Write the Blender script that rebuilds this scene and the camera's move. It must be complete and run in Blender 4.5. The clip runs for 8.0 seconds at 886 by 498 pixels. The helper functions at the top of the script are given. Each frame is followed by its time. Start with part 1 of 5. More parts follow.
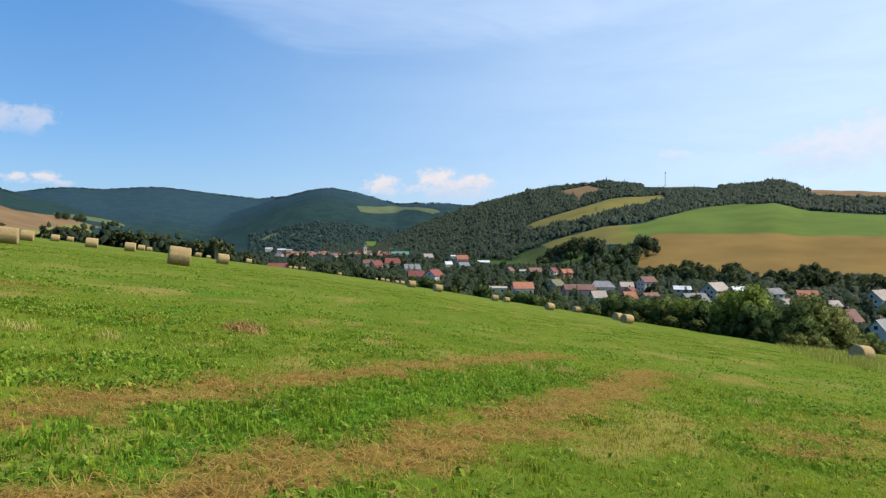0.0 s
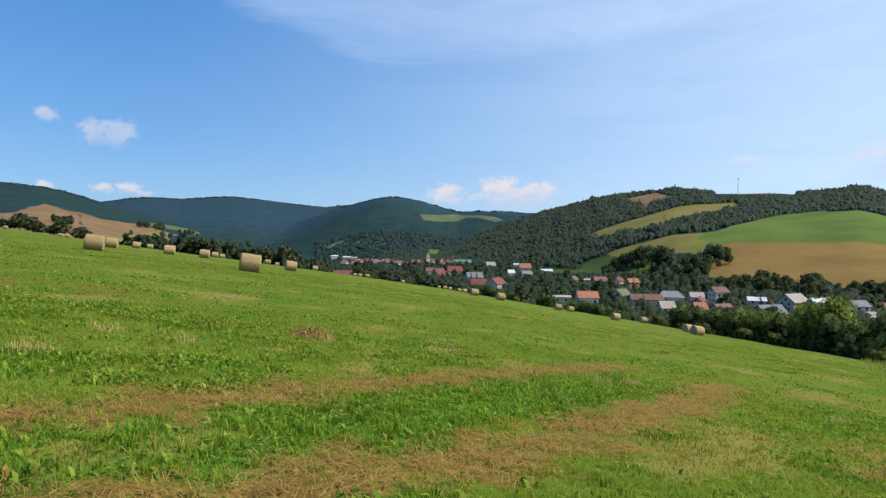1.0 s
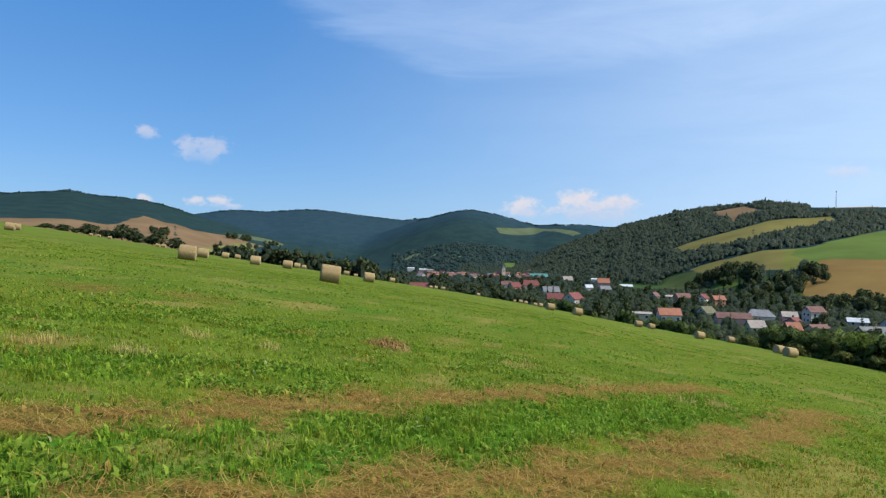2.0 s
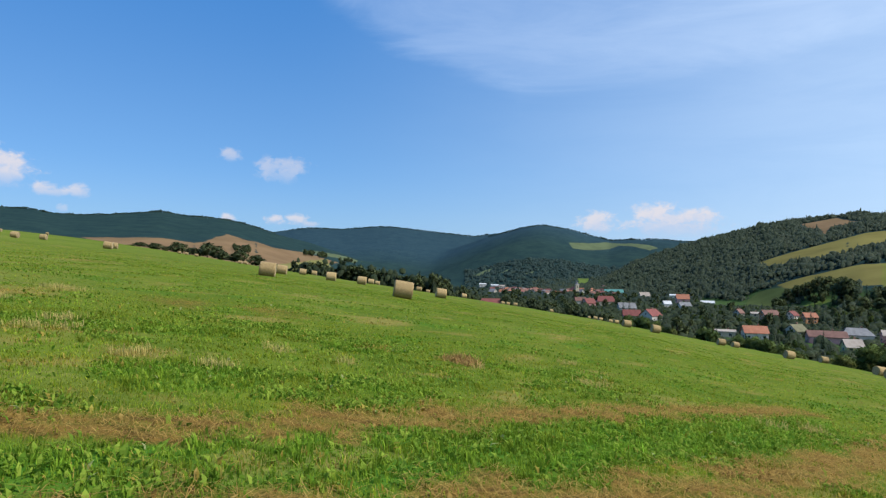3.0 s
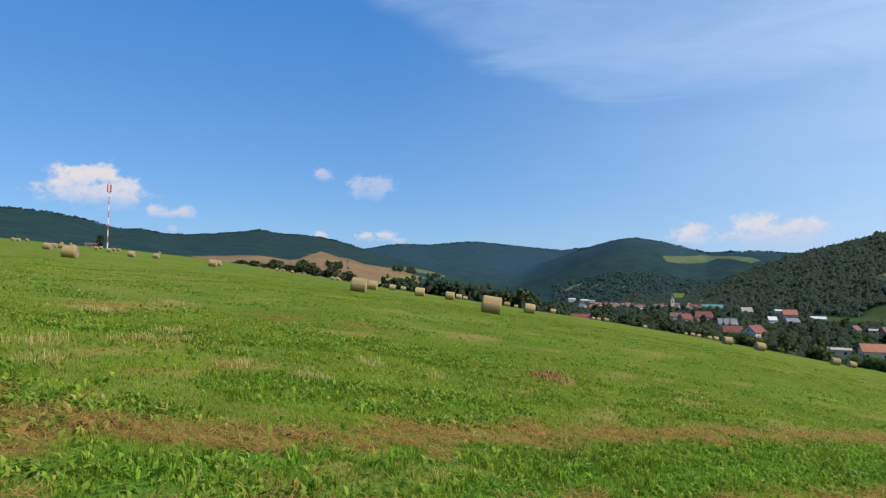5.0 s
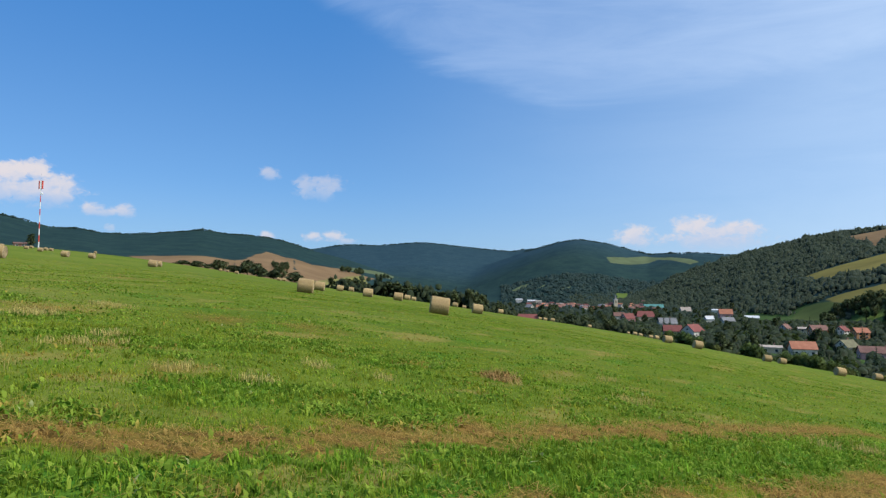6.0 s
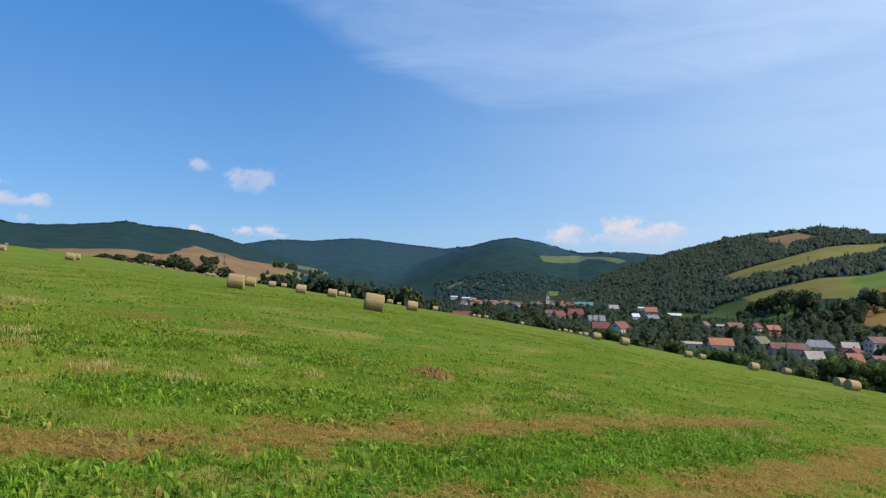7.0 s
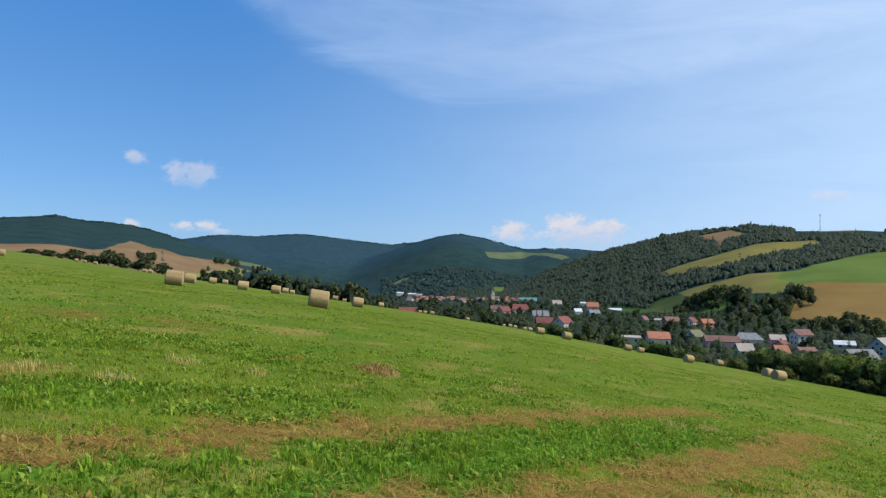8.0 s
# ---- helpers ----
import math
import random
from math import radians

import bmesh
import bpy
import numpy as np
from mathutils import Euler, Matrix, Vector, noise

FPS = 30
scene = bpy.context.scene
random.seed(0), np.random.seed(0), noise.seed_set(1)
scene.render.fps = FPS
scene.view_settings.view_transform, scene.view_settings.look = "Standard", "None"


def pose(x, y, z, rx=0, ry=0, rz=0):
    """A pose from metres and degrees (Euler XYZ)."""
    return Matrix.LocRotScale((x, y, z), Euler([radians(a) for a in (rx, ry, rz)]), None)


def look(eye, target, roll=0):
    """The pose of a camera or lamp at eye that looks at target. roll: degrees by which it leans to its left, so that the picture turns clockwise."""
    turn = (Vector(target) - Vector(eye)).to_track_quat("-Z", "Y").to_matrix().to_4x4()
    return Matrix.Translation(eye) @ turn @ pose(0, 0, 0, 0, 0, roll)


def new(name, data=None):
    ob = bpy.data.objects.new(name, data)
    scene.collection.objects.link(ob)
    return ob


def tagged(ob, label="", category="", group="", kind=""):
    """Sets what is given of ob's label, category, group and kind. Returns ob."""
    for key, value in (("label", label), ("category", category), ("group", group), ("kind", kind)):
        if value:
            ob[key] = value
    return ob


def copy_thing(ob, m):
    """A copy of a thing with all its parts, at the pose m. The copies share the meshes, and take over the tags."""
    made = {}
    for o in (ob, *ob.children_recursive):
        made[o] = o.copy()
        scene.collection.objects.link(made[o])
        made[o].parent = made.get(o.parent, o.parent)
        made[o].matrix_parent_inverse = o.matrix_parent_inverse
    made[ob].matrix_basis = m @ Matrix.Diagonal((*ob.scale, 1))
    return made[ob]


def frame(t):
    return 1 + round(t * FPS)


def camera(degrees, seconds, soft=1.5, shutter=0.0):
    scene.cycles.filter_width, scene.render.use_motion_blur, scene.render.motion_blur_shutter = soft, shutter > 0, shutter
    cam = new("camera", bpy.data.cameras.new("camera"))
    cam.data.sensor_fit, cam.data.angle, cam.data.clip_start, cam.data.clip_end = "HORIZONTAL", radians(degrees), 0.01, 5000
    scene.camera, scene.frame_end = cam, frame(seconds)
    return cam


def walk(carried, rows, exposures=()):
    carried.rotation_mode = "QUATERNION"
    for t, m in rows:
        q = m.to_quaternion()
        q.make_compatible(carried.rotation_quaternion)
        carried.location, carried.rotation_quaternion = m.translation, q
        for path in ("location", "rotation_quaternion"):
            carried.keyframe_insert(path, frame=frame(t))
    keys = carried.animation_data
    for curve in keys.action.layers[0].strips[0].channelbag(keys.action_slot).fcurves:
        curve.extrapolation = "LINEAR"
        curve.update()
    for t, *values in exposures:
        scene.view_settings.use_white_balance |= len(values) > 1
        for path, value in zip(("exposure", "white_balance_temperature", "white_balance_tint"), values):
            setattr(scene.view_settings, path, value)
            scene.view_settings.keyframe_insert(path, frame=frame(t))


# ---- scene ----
# ---- camera and its walk ----
cam = camera(70.11, 8.0, soft=1.3)
ARM = 0.174  # the camera turns on an outstretched arm
PATH = [
    (0.0, 0.00, -1.65, -0.55),
    (0.5, 2.02, -1.32, -0.76),
    (1.0, 5.67, -0.97, -0.64),
    (1.5, 9.27, -0.52, -0.97),
    (2.8, 17.68, 1.19, -1.04),
    (3.0, 19.03, 1.42, -0.94),
    (3.5, 22.18, 1.92, -0.68),
    (4.0, 24.76, 2.24, -0.40),
    (4.2, 25.82, 2.42, -0.26),
    (5.3, 26.96, 2.72, -0.61),
    (5.5, 25.40, 2.74, -0.55),
    (6.0, 22.29, 2.80, -0.57),
    (6.5, 18.86, 2.74, -0.38),
    (7.0, 16.43, 2.61, -1.08),
    (7.5, 13.97, 2.47, -0.93),
    (8.0, 11.55, 2.34, -0.99),
]


def held(yaw, pitch, roll):
    a = radians(yaw)
    return pose(-ARM * math.sin(a), ARM * (math.cos(a) - 1), 0, 90 + pitch, roll, yaw)


walk(cam, [(t, held(*turn)) for t, *turn in PATH], exposures=[(0.0, 0.12, 6950, 10), (0.5, 0.08, 6850, 10), (1.5, -0.02, 6550, 10), (3.5, -0.04, 6500, 10), (5.5, -0.1, 6500, 10), (8.0, -0.07, 6500, 10)])

# ---- sky and sun ----
SUN_BEARING, SUN_UP = -92.0, 47.0  # degrees to the left of the y axis; above the horizon
sun = new("sun", bpy.data.lights.new("sun", "SUN"))
sun.data.energy, sun.data.angle, sun.data.color = 4.6, radians(0.6), (1.0, 0.94, 0.84)
to_sun = Vector((-math.sin(radians(SUN_BEARING)) * math.cos(radians(SUN_UP)), math.cos(radians(SUN_BEARING)) * math.cos(radians(SUN_UP)), math.sin(radians(SUN_UP))))
sun.matrix_world = look(to_sun * 300, (0, 0, 0))


class Nodes:
    """Short-hand to lay out shader nodes."""

    def __init__(self, tree):
        self.tree = tree
        tree.nodes.clear()

    def add(self, kind):
        return self.tree.nodes.new(kind)

    def put(self, socket, value):
        if isinstance(value, bpy.types.NodeSocket):
            self.tree.links.new(value, socket)
        else:
            socket.default_value = value

    def math(self, op, a, b=0.0, c=0.0, clamp=False):
        node = self.add("ShaderNodeMath")
        node.operation, node.use_clamp = op, clamp
        for socket, value in zip(node.inputs, (a, b, c)):
            self.put(socket, value)
        return node.outputs[0]

    def vec(self, op, a, b=(0, 0, 0)):
        node = self.add("ShaderNodeVectorMath")
        node.operation = op
        self.put(node.inputs[0], a)
        self.put(node.inputs[1], b)
        return node.outputs[1] if op == "DOT_PRODUCT" else node.outputs[0]

    def mix(self, t, a, b, kind="MIX"):
        node = self.add("ShaderNodeMix")
        node.data_type, node.blend_type = "RGBA", kind
        self.put(node.inputs[0], t)
        self.put(node.inputs[6], a if isinstance(a, bpy.types.NodeSocket) else (*a, 1))
        self.put(node.inputs[7], b if isinstance(b, bpy.types.NodeSocket) else (*b, 1))
        return node.outputs[2]

    def noise(self, where, scale, detail=4.0, rough=0.55, warp=0.0):
        node = self.add("ShaderNodeTexNoise")
        self.put(node.inputs["Vector"], where)
        node.inputs["Scale"].default_value, node.inputs["Detail"].default_value = scale, detail
        node.inputs["Roughness"].default_value, node.inputs["Distortion"].default_value = rough, warp
        return node.outputs["Fac"]

    def ramp(self, t, low, high, a=0.0, b=1.0):
        node = self.add("ShaderNodeMapRange")
        node.interpolation_type = "SMOOTHSTEP"
        for i, value in enumerate((t, low, high, a, b)):
            self.put(node.inputs[i], value)
        return node.outputs[0]


world = bpy.data.worlds.new("sky")
scene.world = world
world.use_nodes = True
n = Nodes(world.node_tree)
sky = n.add("ShaderNodeTexSky")
sky.sky_type, sky.sun_disc, sky.sun_elevation, sky.sun_rotation = "NISHITA", False, radians(SUN_UP), radians(-SUN_BEARING)
sky.altitude, sky.air_density, sky.dust_density, sky.ozone_density = 1500, 1.0, 0.6, 4.0
toward = n.add("ShaderNodeTexCoord").outputs["Generated"]
xyz = n.add("ShaderNodeSeparateXYZ")
n.put(xyz.inputs[0], toward)
bearing = n.math("MULTIPLY", n.math("ARCTAN2", n.math("MULTIPLY", xyz.outputs[0], -1.0), xyz.outputs[1]), 57.2958)
height = n.math("MULTIPLY", n.math("ARCSINE", xyz.outputs[2]), 57.2958)
flat = n.add("ShaderNodeCombineXYZ")
n.put(flat.inputs[0], bearing)
n.put(flat.inputs[1], n.math("MULTIPLY", height, 1.5))
wander = n.noise(flat.outputs[0], 0.8, 5.0, 0.6)
bent = n.add("ShaderNodeCombineXYZ")
n.put(bent.inputs[0], n.math("ADD", bearing, n.math("MULTIPLY", wander, 1.6)))
n.put(bent.inputs[1], n.math("ADD", n.math("MULTIPLY", height, 1.3), n.math("MULTIPLY", n.noise(flat.outputs[0], 1.7, 4.0, 0.6), 0.9)))
puff_noise = n.math("ADD", n.math("MULTIPLY", n.math("SUBTRACT", n.noise(bent.outputs[0], 0.85, 3.0, 0.5), 0.5), 1.5), n.math("MULTIPLY", n.math("SUBTRACT", n.noise(bent.outputs[0], 2.2, 4.0, 0.5), 0.5), 0.65))


def cloud(foot, top, most, *lumps):
    """A heap cloud of round lumps (bearing, height, half width, half height) that thins out towards a flat foot. Returns its cover and its shade."""
    body = None
    for u, v, ru, rv in lumps:
        du, dv = n.math("DIVIDE", n.math("SUBTRACT", bearing, u), ru * 1.25), n.math("DIVIDE", n.math("SUBTRACT", height, v), rv * 1.25)
        one = n.math("SUBTRACT", 1.0, n.math("SQRT", n.math("ADD", n.math("MULTIPLY", du, du), n.math("MULTIPLY", dv, dv))))
        body = one if body is None else n.math("SMOOTH_MAX", body, one, 0.12)
    body = n.math("ADD", body, puff_noise)
    rise = (top - foot) * 0.5
    cover = n.math("MULTIPLY", n.ramp(body, 0.02, 0.72), n.ramp(height, foot - rise * 0.35, foot + rise, 0.0, most))
    return cover, n.ramp(n.math("ADD", height, n.math("MULTIPLY", puff_noise, rise * 1.1)), foot + rise * 0.2, top - rise * 0.25)


CLOUDS = (
    (4.9, 8.9, 0.97, (58.07, 7.32, 1.23, 1.15), (56.6, 7.6, 1.59, 1.15), (55.37, 8.01, 1.06, 1.06), (54.06, 7.36, 1.23, 0.88), (53.29, 6.96, 0.79, 0.7), (55.65, 6.62, 3.4, 1.23), (57.6, 6.47, 2.47, 1.06), (54.29, 6.11, 1.94, 1.06)),
    (4.6, 5.9, 0.7, (49.3, 5.31, 1.06, 0.53), (50.61, 5.11, 1.41, 0.35), (51.48, 5.4, 1.0, 0.5)),
    (3.4, 4.4, 0.35, (50.21, 3.93, 0.4, 0.36)),
    (2.9, 4.2, 0.75, (37.89, 3.75, 0.65, 0.4), (33.87, 3.66, 0.97, 0.44), (32.23, 3.78, 1.06, 0.53), (31.09, 3.4, 1.06, 0.3)),
    (8.2, 9.9, 0.5, (37.84, 9.09, 0.95, 0.68)),
    (6.6, 9.3, 0.45, (34.29, 8.23, 1.44, 0.92), (32.87, 8.37, 1.74, 0.82), (33.62, 7.5, 1.54, 0.72)),
    (2.4, 5.0, 0.8, (5.43, 3.87, 1.7, 1.03)),
    (2.4, 5.7, 0.85, (0.59, 4.72, 1.85, 1.03), (-1.07, 4.12, 2.56, 0.92), (-2.9, 4.44, 1.79, 0.72), (-1.06, 3.43, 4.1, 1.1)),
    (5.9, 7.2, 0.35, (-19.93, 6.54, 1.2, 0.62)),
    (4.0, 8.6, 0.5, (-29.1, 6.79, 2.46, 0.82), (-31.76, 6.63, 3.59, 1.54), (-33.91, 7.0, 3.08, 2.05), (-31.41, 5.45, 4.1, 1.23)),
)
# thin high veil
streak = n.add("ShaderNodeMapping")
n.put(streak.inputs["Vector"], flat.outputs[0])
streak.inputs["Rotation"].default_value, streak.inputs["Scale"].default_value = (0, 0, radians(-28)), (0.055, 0.19, 1)
wisp = n.noise(streak.outputs[0], 1.0, 7.0, 0.62, 0.6)
# the veil hangs down to a tip and thins out to both sides of it
from_tip = n.math("SUBTRACT", bearing, 12.4)
tip_line = n.math("ADD", 13.8, n.math("ADD", n.math("MULTIPLY", n.math("MAXIMUM", from_tip, 0.0), 0.45), n.math("MULTIPLY", n.math("MINIMUM", from_tip, 0.0), -0.13)))
above_tip = n.math("ADD", n.math("SUBTRACT", height, tip_line), n.math("MULTIPLY", n.math("SUBTRACT", wisp, 0.5), 5.0))
veil_low = n.math("MULTIPLY", n.ramp(above_tip, -0.5, 2.4), n.ramp(above_tip, 16.0, 4.0, 0.55, 1.0))
veil = n.math("MULTIPLY", veil_low, n.ramp(wisp, 0.25, 0.75, 0.1, 0.27))
# milky air towards the sun's side
milk = n.math("MULTIPLY", n.ramp(bearing, 35.0, -45.0, 0.0, 0.72), n.ramp(wisp, 0.1, 0.8, 0.75, 1.0))
deep_sky = n.mix(1.0, sky.outputs[0], (0.70, 0.97, 1.28), "MULTIPLY")
clear_blue = n.mix(n.ramp(height, 0.0, 26.0), (1.9, 4.0, 6.6), (0.55, 2.55, 6.5))
deep_sky = n.mix(0.6, deep_sky, clear_blue)
deep_sky = n.mix(n.ramp(height, 9.0, 0.0, 0.0, 0.35), deep_sky, (3.5, 4.7, 6.1))
sky_light = n.mix(milk, deep_sky, (6.7, 8.3, 10.2))
sky_light = n.mix(veil, sky_light, (6.3, 7.7, 9.9))
for row in CLOUDS:
    cover, lit = cloud(*row)
    sky_light = n.mix(cover, sky_light, n.mix(lit, (4.5, 5.4, 7.2), (6.9, 6.5, 6.8)))
back = n.add("ShaderNodeBackground")
n.put(back.inputs["Color"], sky_light)
back.inputs["Strength"].default_value = 0.12
n.put(n.add("ShaderNodeOutputWorld").inputs["Surface"], back.outputs[0])

# ---- the lie of the land ----
def smooth01(t):
    t = np.clip(t, 0.0, 1.0)
    return t * t * (3 - 2 * t)


def blend_max(a, b, k):
    """The higher of two surfaces, rounded over about k metres where they meet."""
    h = np.clip(0.5 + 0.5 * (a - b) / k, 0, 1)
    return b + (a - b) * h + k * h * (1 - h)


def table(rows):
    return np.array(rows, float).T


def wave(x, y, size, seed):
    """A soft rolling noise, about -1 to 1, from a few crossed waves."""
    rng = np.random.RandomState(seed)
    out = 0
    for i in range(6):
        a, p, k = rng.uniform(0, 6.28), rng.uniform(0, 6.28), rng.uniform(0.6, 1.7) * 6.28 / size
        out = out + np.sin((x * np.cos(a) + y * np.sin(a)) * k + p)
    return out / 3.0


# hills: bearing (degrees to the left of the y axis), foot distance, foot height, crest distance, crest height as degrees
HILL_RIGHT = table([(-100, 420, -30, 1500, 2.2), (-60, 420, -30, 1550, 2.5), (-45, 440, -32, 1580, 2.9), (-35, 460, -34, 1600, 3.2), (-33, 464, -34, 1600, 3.36), (-30.1, 470, -35, 1600, 3.5), (-29.6, 471, -35, 1600, 3.6),
                    (-28.8, 473, -35, 1600, 3.88), (-27.7, 475, -35, 1600, 4.17), (-26.6, 478, -35, 1600, 4.03), (-25.2, 482, -35, 1600, 3.88), (-23.5, 487, -35, 1600, 3.82), (-22.1, 493, -35, 1600, 3.92), (-18.9, 510, -36, 1600, 3.97),
                    (-17.8, 523, -37, 1600, 3.96), (-17.15, 531, -37, 1600, 4), (-16.2, 551, -38, 1600, 4.18), (-14.5, 587, -39, 1600, 4.35), (-13.2, 622, -40, 1606, 4.2), (-10.9, 697, -41, 1624, 3.96), (-9.7, 737, -42, 1634, 3.85),
                    (-8.5, 780, -43, 1647, 3.7), (-7.1, 835, -44, 1667, 3.36), (-5.7, 894, -46, 1689, 2.96), (-4.5, 951, -47, 1710, 2.67), (-3.1, 1014, -49, 1737, 2.3), (-1.3, 1091, -51, 1776, 1.75), (1.8, 1220, -54, 1800, 0.58),
                    (4.8, 1330, -57, 1800, -0.95), (9.4, 1450, -60, 1750, -2.1), (14, 1500, -64, 1750, -3.5)])
HILL_LEFT = table([(15, 1600, -70, 2000, -2.85), (22, 1350, -45, 2000, -1.05), (26.7, 1050, -28, 2000, 0.2), (28.5, 964, -25, 2000, 0.95), (30.9, 850, -22, 2000, 1.75), (33.9, 780, -16, 2000, 2.45), (35.2, 763, -14, 2000, 2.86),
                   (36.6, 744, -12, 2000, 3.3), (38.6, 732, -11, 1979, 3.63), (41.3, 720, -10, 1943, 3.77), (43.2, 720, -8, 1909, 4.04), (45.3, 720, -7, 1900, 3.78), (47, 720, -7, 1900, 3.6), (49.2, 720, -6, 1900, 3.44),
                   (50.85, 720, -5, 1900, 3.47), (51.7, 720, -5, 1900, 3.64), (52.7, 720, -4, 1900, 3.8), (53.95, 720, -3, 1900, 3.7), (54.9, 720, -2, 1900, 3.85), (55.8, 720, -2, 1875, 4.22), (57, 720, 0, 1815, 4.46),
                   (58.4, 720, 0, 1775, 4.67), (59.5, 720, 0, 1750, 4.89), (60.6, 720, 2, 1750, 4.93), (66, 720, 2, 1700, 5.05), (90, 700, 0, 1700, 4.15), (120, 700, 0, 1700, 3.65)])
HILL_FAR = table([(-20, 2300, -70, 3500, 2.3), (5, 2300, -70, 3600, 2.4), (14.4, 2251, -70, 3600, 2.94), (16.2, 2250, -70, 3600, 2.63), (19.2, 2217, -69, 3600, 2.9), (22, 2179, -67, 3600, 3.2), (23.8, 2152, -66, 3600, 3.38),
                  (25.5, 2150, -64, 3600, 3.33), (28.2, 2150, -62, 3600, 3.04), (30.6, 2150, -58, 3600, 3.1), (32.1, 2150, -54, 3600, 2.98), (33.7, 2150, -50, 3600, 2.65), (40, 2150, -40, 3600, 2.3), (70, 2150, -20, 3600, 2.3)])
HILL_MID = table([(-12, 1900, -70, 2700, 1.62), (-3, 1859, -68, 2700, 2), (-1.1, 1850, -68, 2700, 2.2), (0.7, 1819, -68, 2712, 2.58), (2.6, 1778, -68, 2733, 2.68), (4.3, 1735, -68, 2765, 2.52), (5.9, 1700, -68, 2800, 2.81),
                  (7.9, 1657, -68, 2843, 3.37), (10, 1650, -68, 2900, 3.72), (10.7, 1650, -68, 2900, 3.67), (12.1, 1650, -68, 2900, 3.45), (12.5, 1650, -68, 2900, 3.31), (15, 1700, -68, 2900, 2.62), (18, 1800, -68, 2900, 1.52),
                  (22, 1950, -68, 2900, -0.08), (26, 2100, -70, 2900, -2.38)])


def hill(az, d, tab, bow=1.0):
    foot, low, crest, up = (np.interp(az, tab[0], row) for row in tab[1:])
    top = crest * np.tan(np.radians(up))
    t = (d - foot) / (crest - foot)
    rise = np.where(t < 1, np.clip(t, 0, 1) ** bow, 1 - 0.35 * np.clip(t - 1, 0, 5) ** 1.3)
    return np.where(t < 0, low + 0.07 * (d - foot), low + (top - low) * rise)


def field_slope(az):
    a = np.radians(az)
    return 0.08461 * np.sin(a) - 0.08867 * np.cos(a) + 0.02412 * np.sin(2 * a) - 0.00098 * np.cos(2 * a) - 0.00156 * np.sin(3 * a)


FIELD_EDGE = table([(-180, 700), (-120, 300), (-60, 110), (-38, 116), (-34, 108), (-32, 78), (-30, 72), (-25, 88), (-20, 105), (-16, 122), (-10, 158), (-4.5, 178), (0, 215), (3, 262), (6, 330), (12, 352), (20, 285),
                    (28, 300), (34, 330), (40, 400), (48, 440), (56, 460), (65, 440), (120, 600), (180, 700)])


# bearing, and degrees by which the middle and the far edge of the meadow lie higher than the plain slope
MEADOW_TILT = table([(-60, 0, 0), (-12, 0, 0), (-4, 0.12, 0), (0, 0.18, 0), (22, 0.18, -0.12), (28, 0.1, -0.15), (35, 0, -0.1), (44, 0, 0.08), (49, 0, 0.14), (53, -0.12, 0.06), (57, -0.22, -0.1), (62, -0.25, -0.2), (70, -0.2, -0.2), (120, 0, 0)])


def ground_z(x, y):
    """Height of the ground, with the eye's height as zero."""
    x, y = np.asarray(x, float), np.asarray(y, float)
    d = np.hypot(x, y)
    az = np.degrees(np.arctan2(-x, y))
    field = -1.45 + 0.42 * smooth01((d - 8) / 37) * smooth01((az + 8) / 14) * smooth01((56 - az) / 18) + d * field_slope(az)
    field = field + 0.05 * wave(x, y, 9, 3) * smooth01((d - 4) / 20) + 0.015 * wave(x, y, 2.2, 4)
    edge_d = np.interp(az, FIELD_EDGE[0], FIELD_EDGE[1])
    near, far = np.interp(az, MEADOW_TILT[0], MEADOW_TILT[1]), np.interp(az, MEADOW_TILT[0], MEADOW_TILT[2])
    field = field + d * smooth01((d - 20) / 26) * np.radians(near + (far - near) * smooth01((d - 0.35 * edge_d) / (0.65 * edge_d)))
    past = np.clip(d - edge_d, 0, None)
    field = field - 0.24 * past * smooth01(past / 45)
    valley = np.interp(y, (0, 350, 600, 1300, 1700), (-27, -30, -36, -54, -64)) + 0.6 * wave(x, y, 160, 5)
    hills = blend_max(hill(az, d, HILL_RIGHT), hill(az, d, HILL_LEFT), 12)
    hills = blend_max(hills, hill(az, d, HILL_MID, 0.9), 16)
    hills = blend_max(hills, hill(az, d, HILL_FAR, 0.9), 16)
    hills = hills + 3.0 * wave(x, y, 420, 7) * smooth01((hills + 30) / 60) * smooth01((d - 600) / 600) * smooth01((1500 - d) / 300)
    mid_t = np.clip((d - 2100) / 750, 0, 1)
    hills = hills + 16.0 * wave(x, y, 620, 8) * 4 * mid_t * (1 - mid_t)
    land = blend_max(valley, hills, 10)
    return blend_max(field, land, 3)


def spot(az, d, up=0.0):
    """The place on the ground at a bearing and a distance."""
    x, y = -d * math.sin(radians(az)), d * math.cos(radians(az))
    return Vector((x, y, float(ground_z(x, y)) + up))

# ---- materials ----
def material(name):
    mat = bpy.data.materials.new(name)
    mat.use_nodes = True
    return mat, Nodes(mat.node_tree)


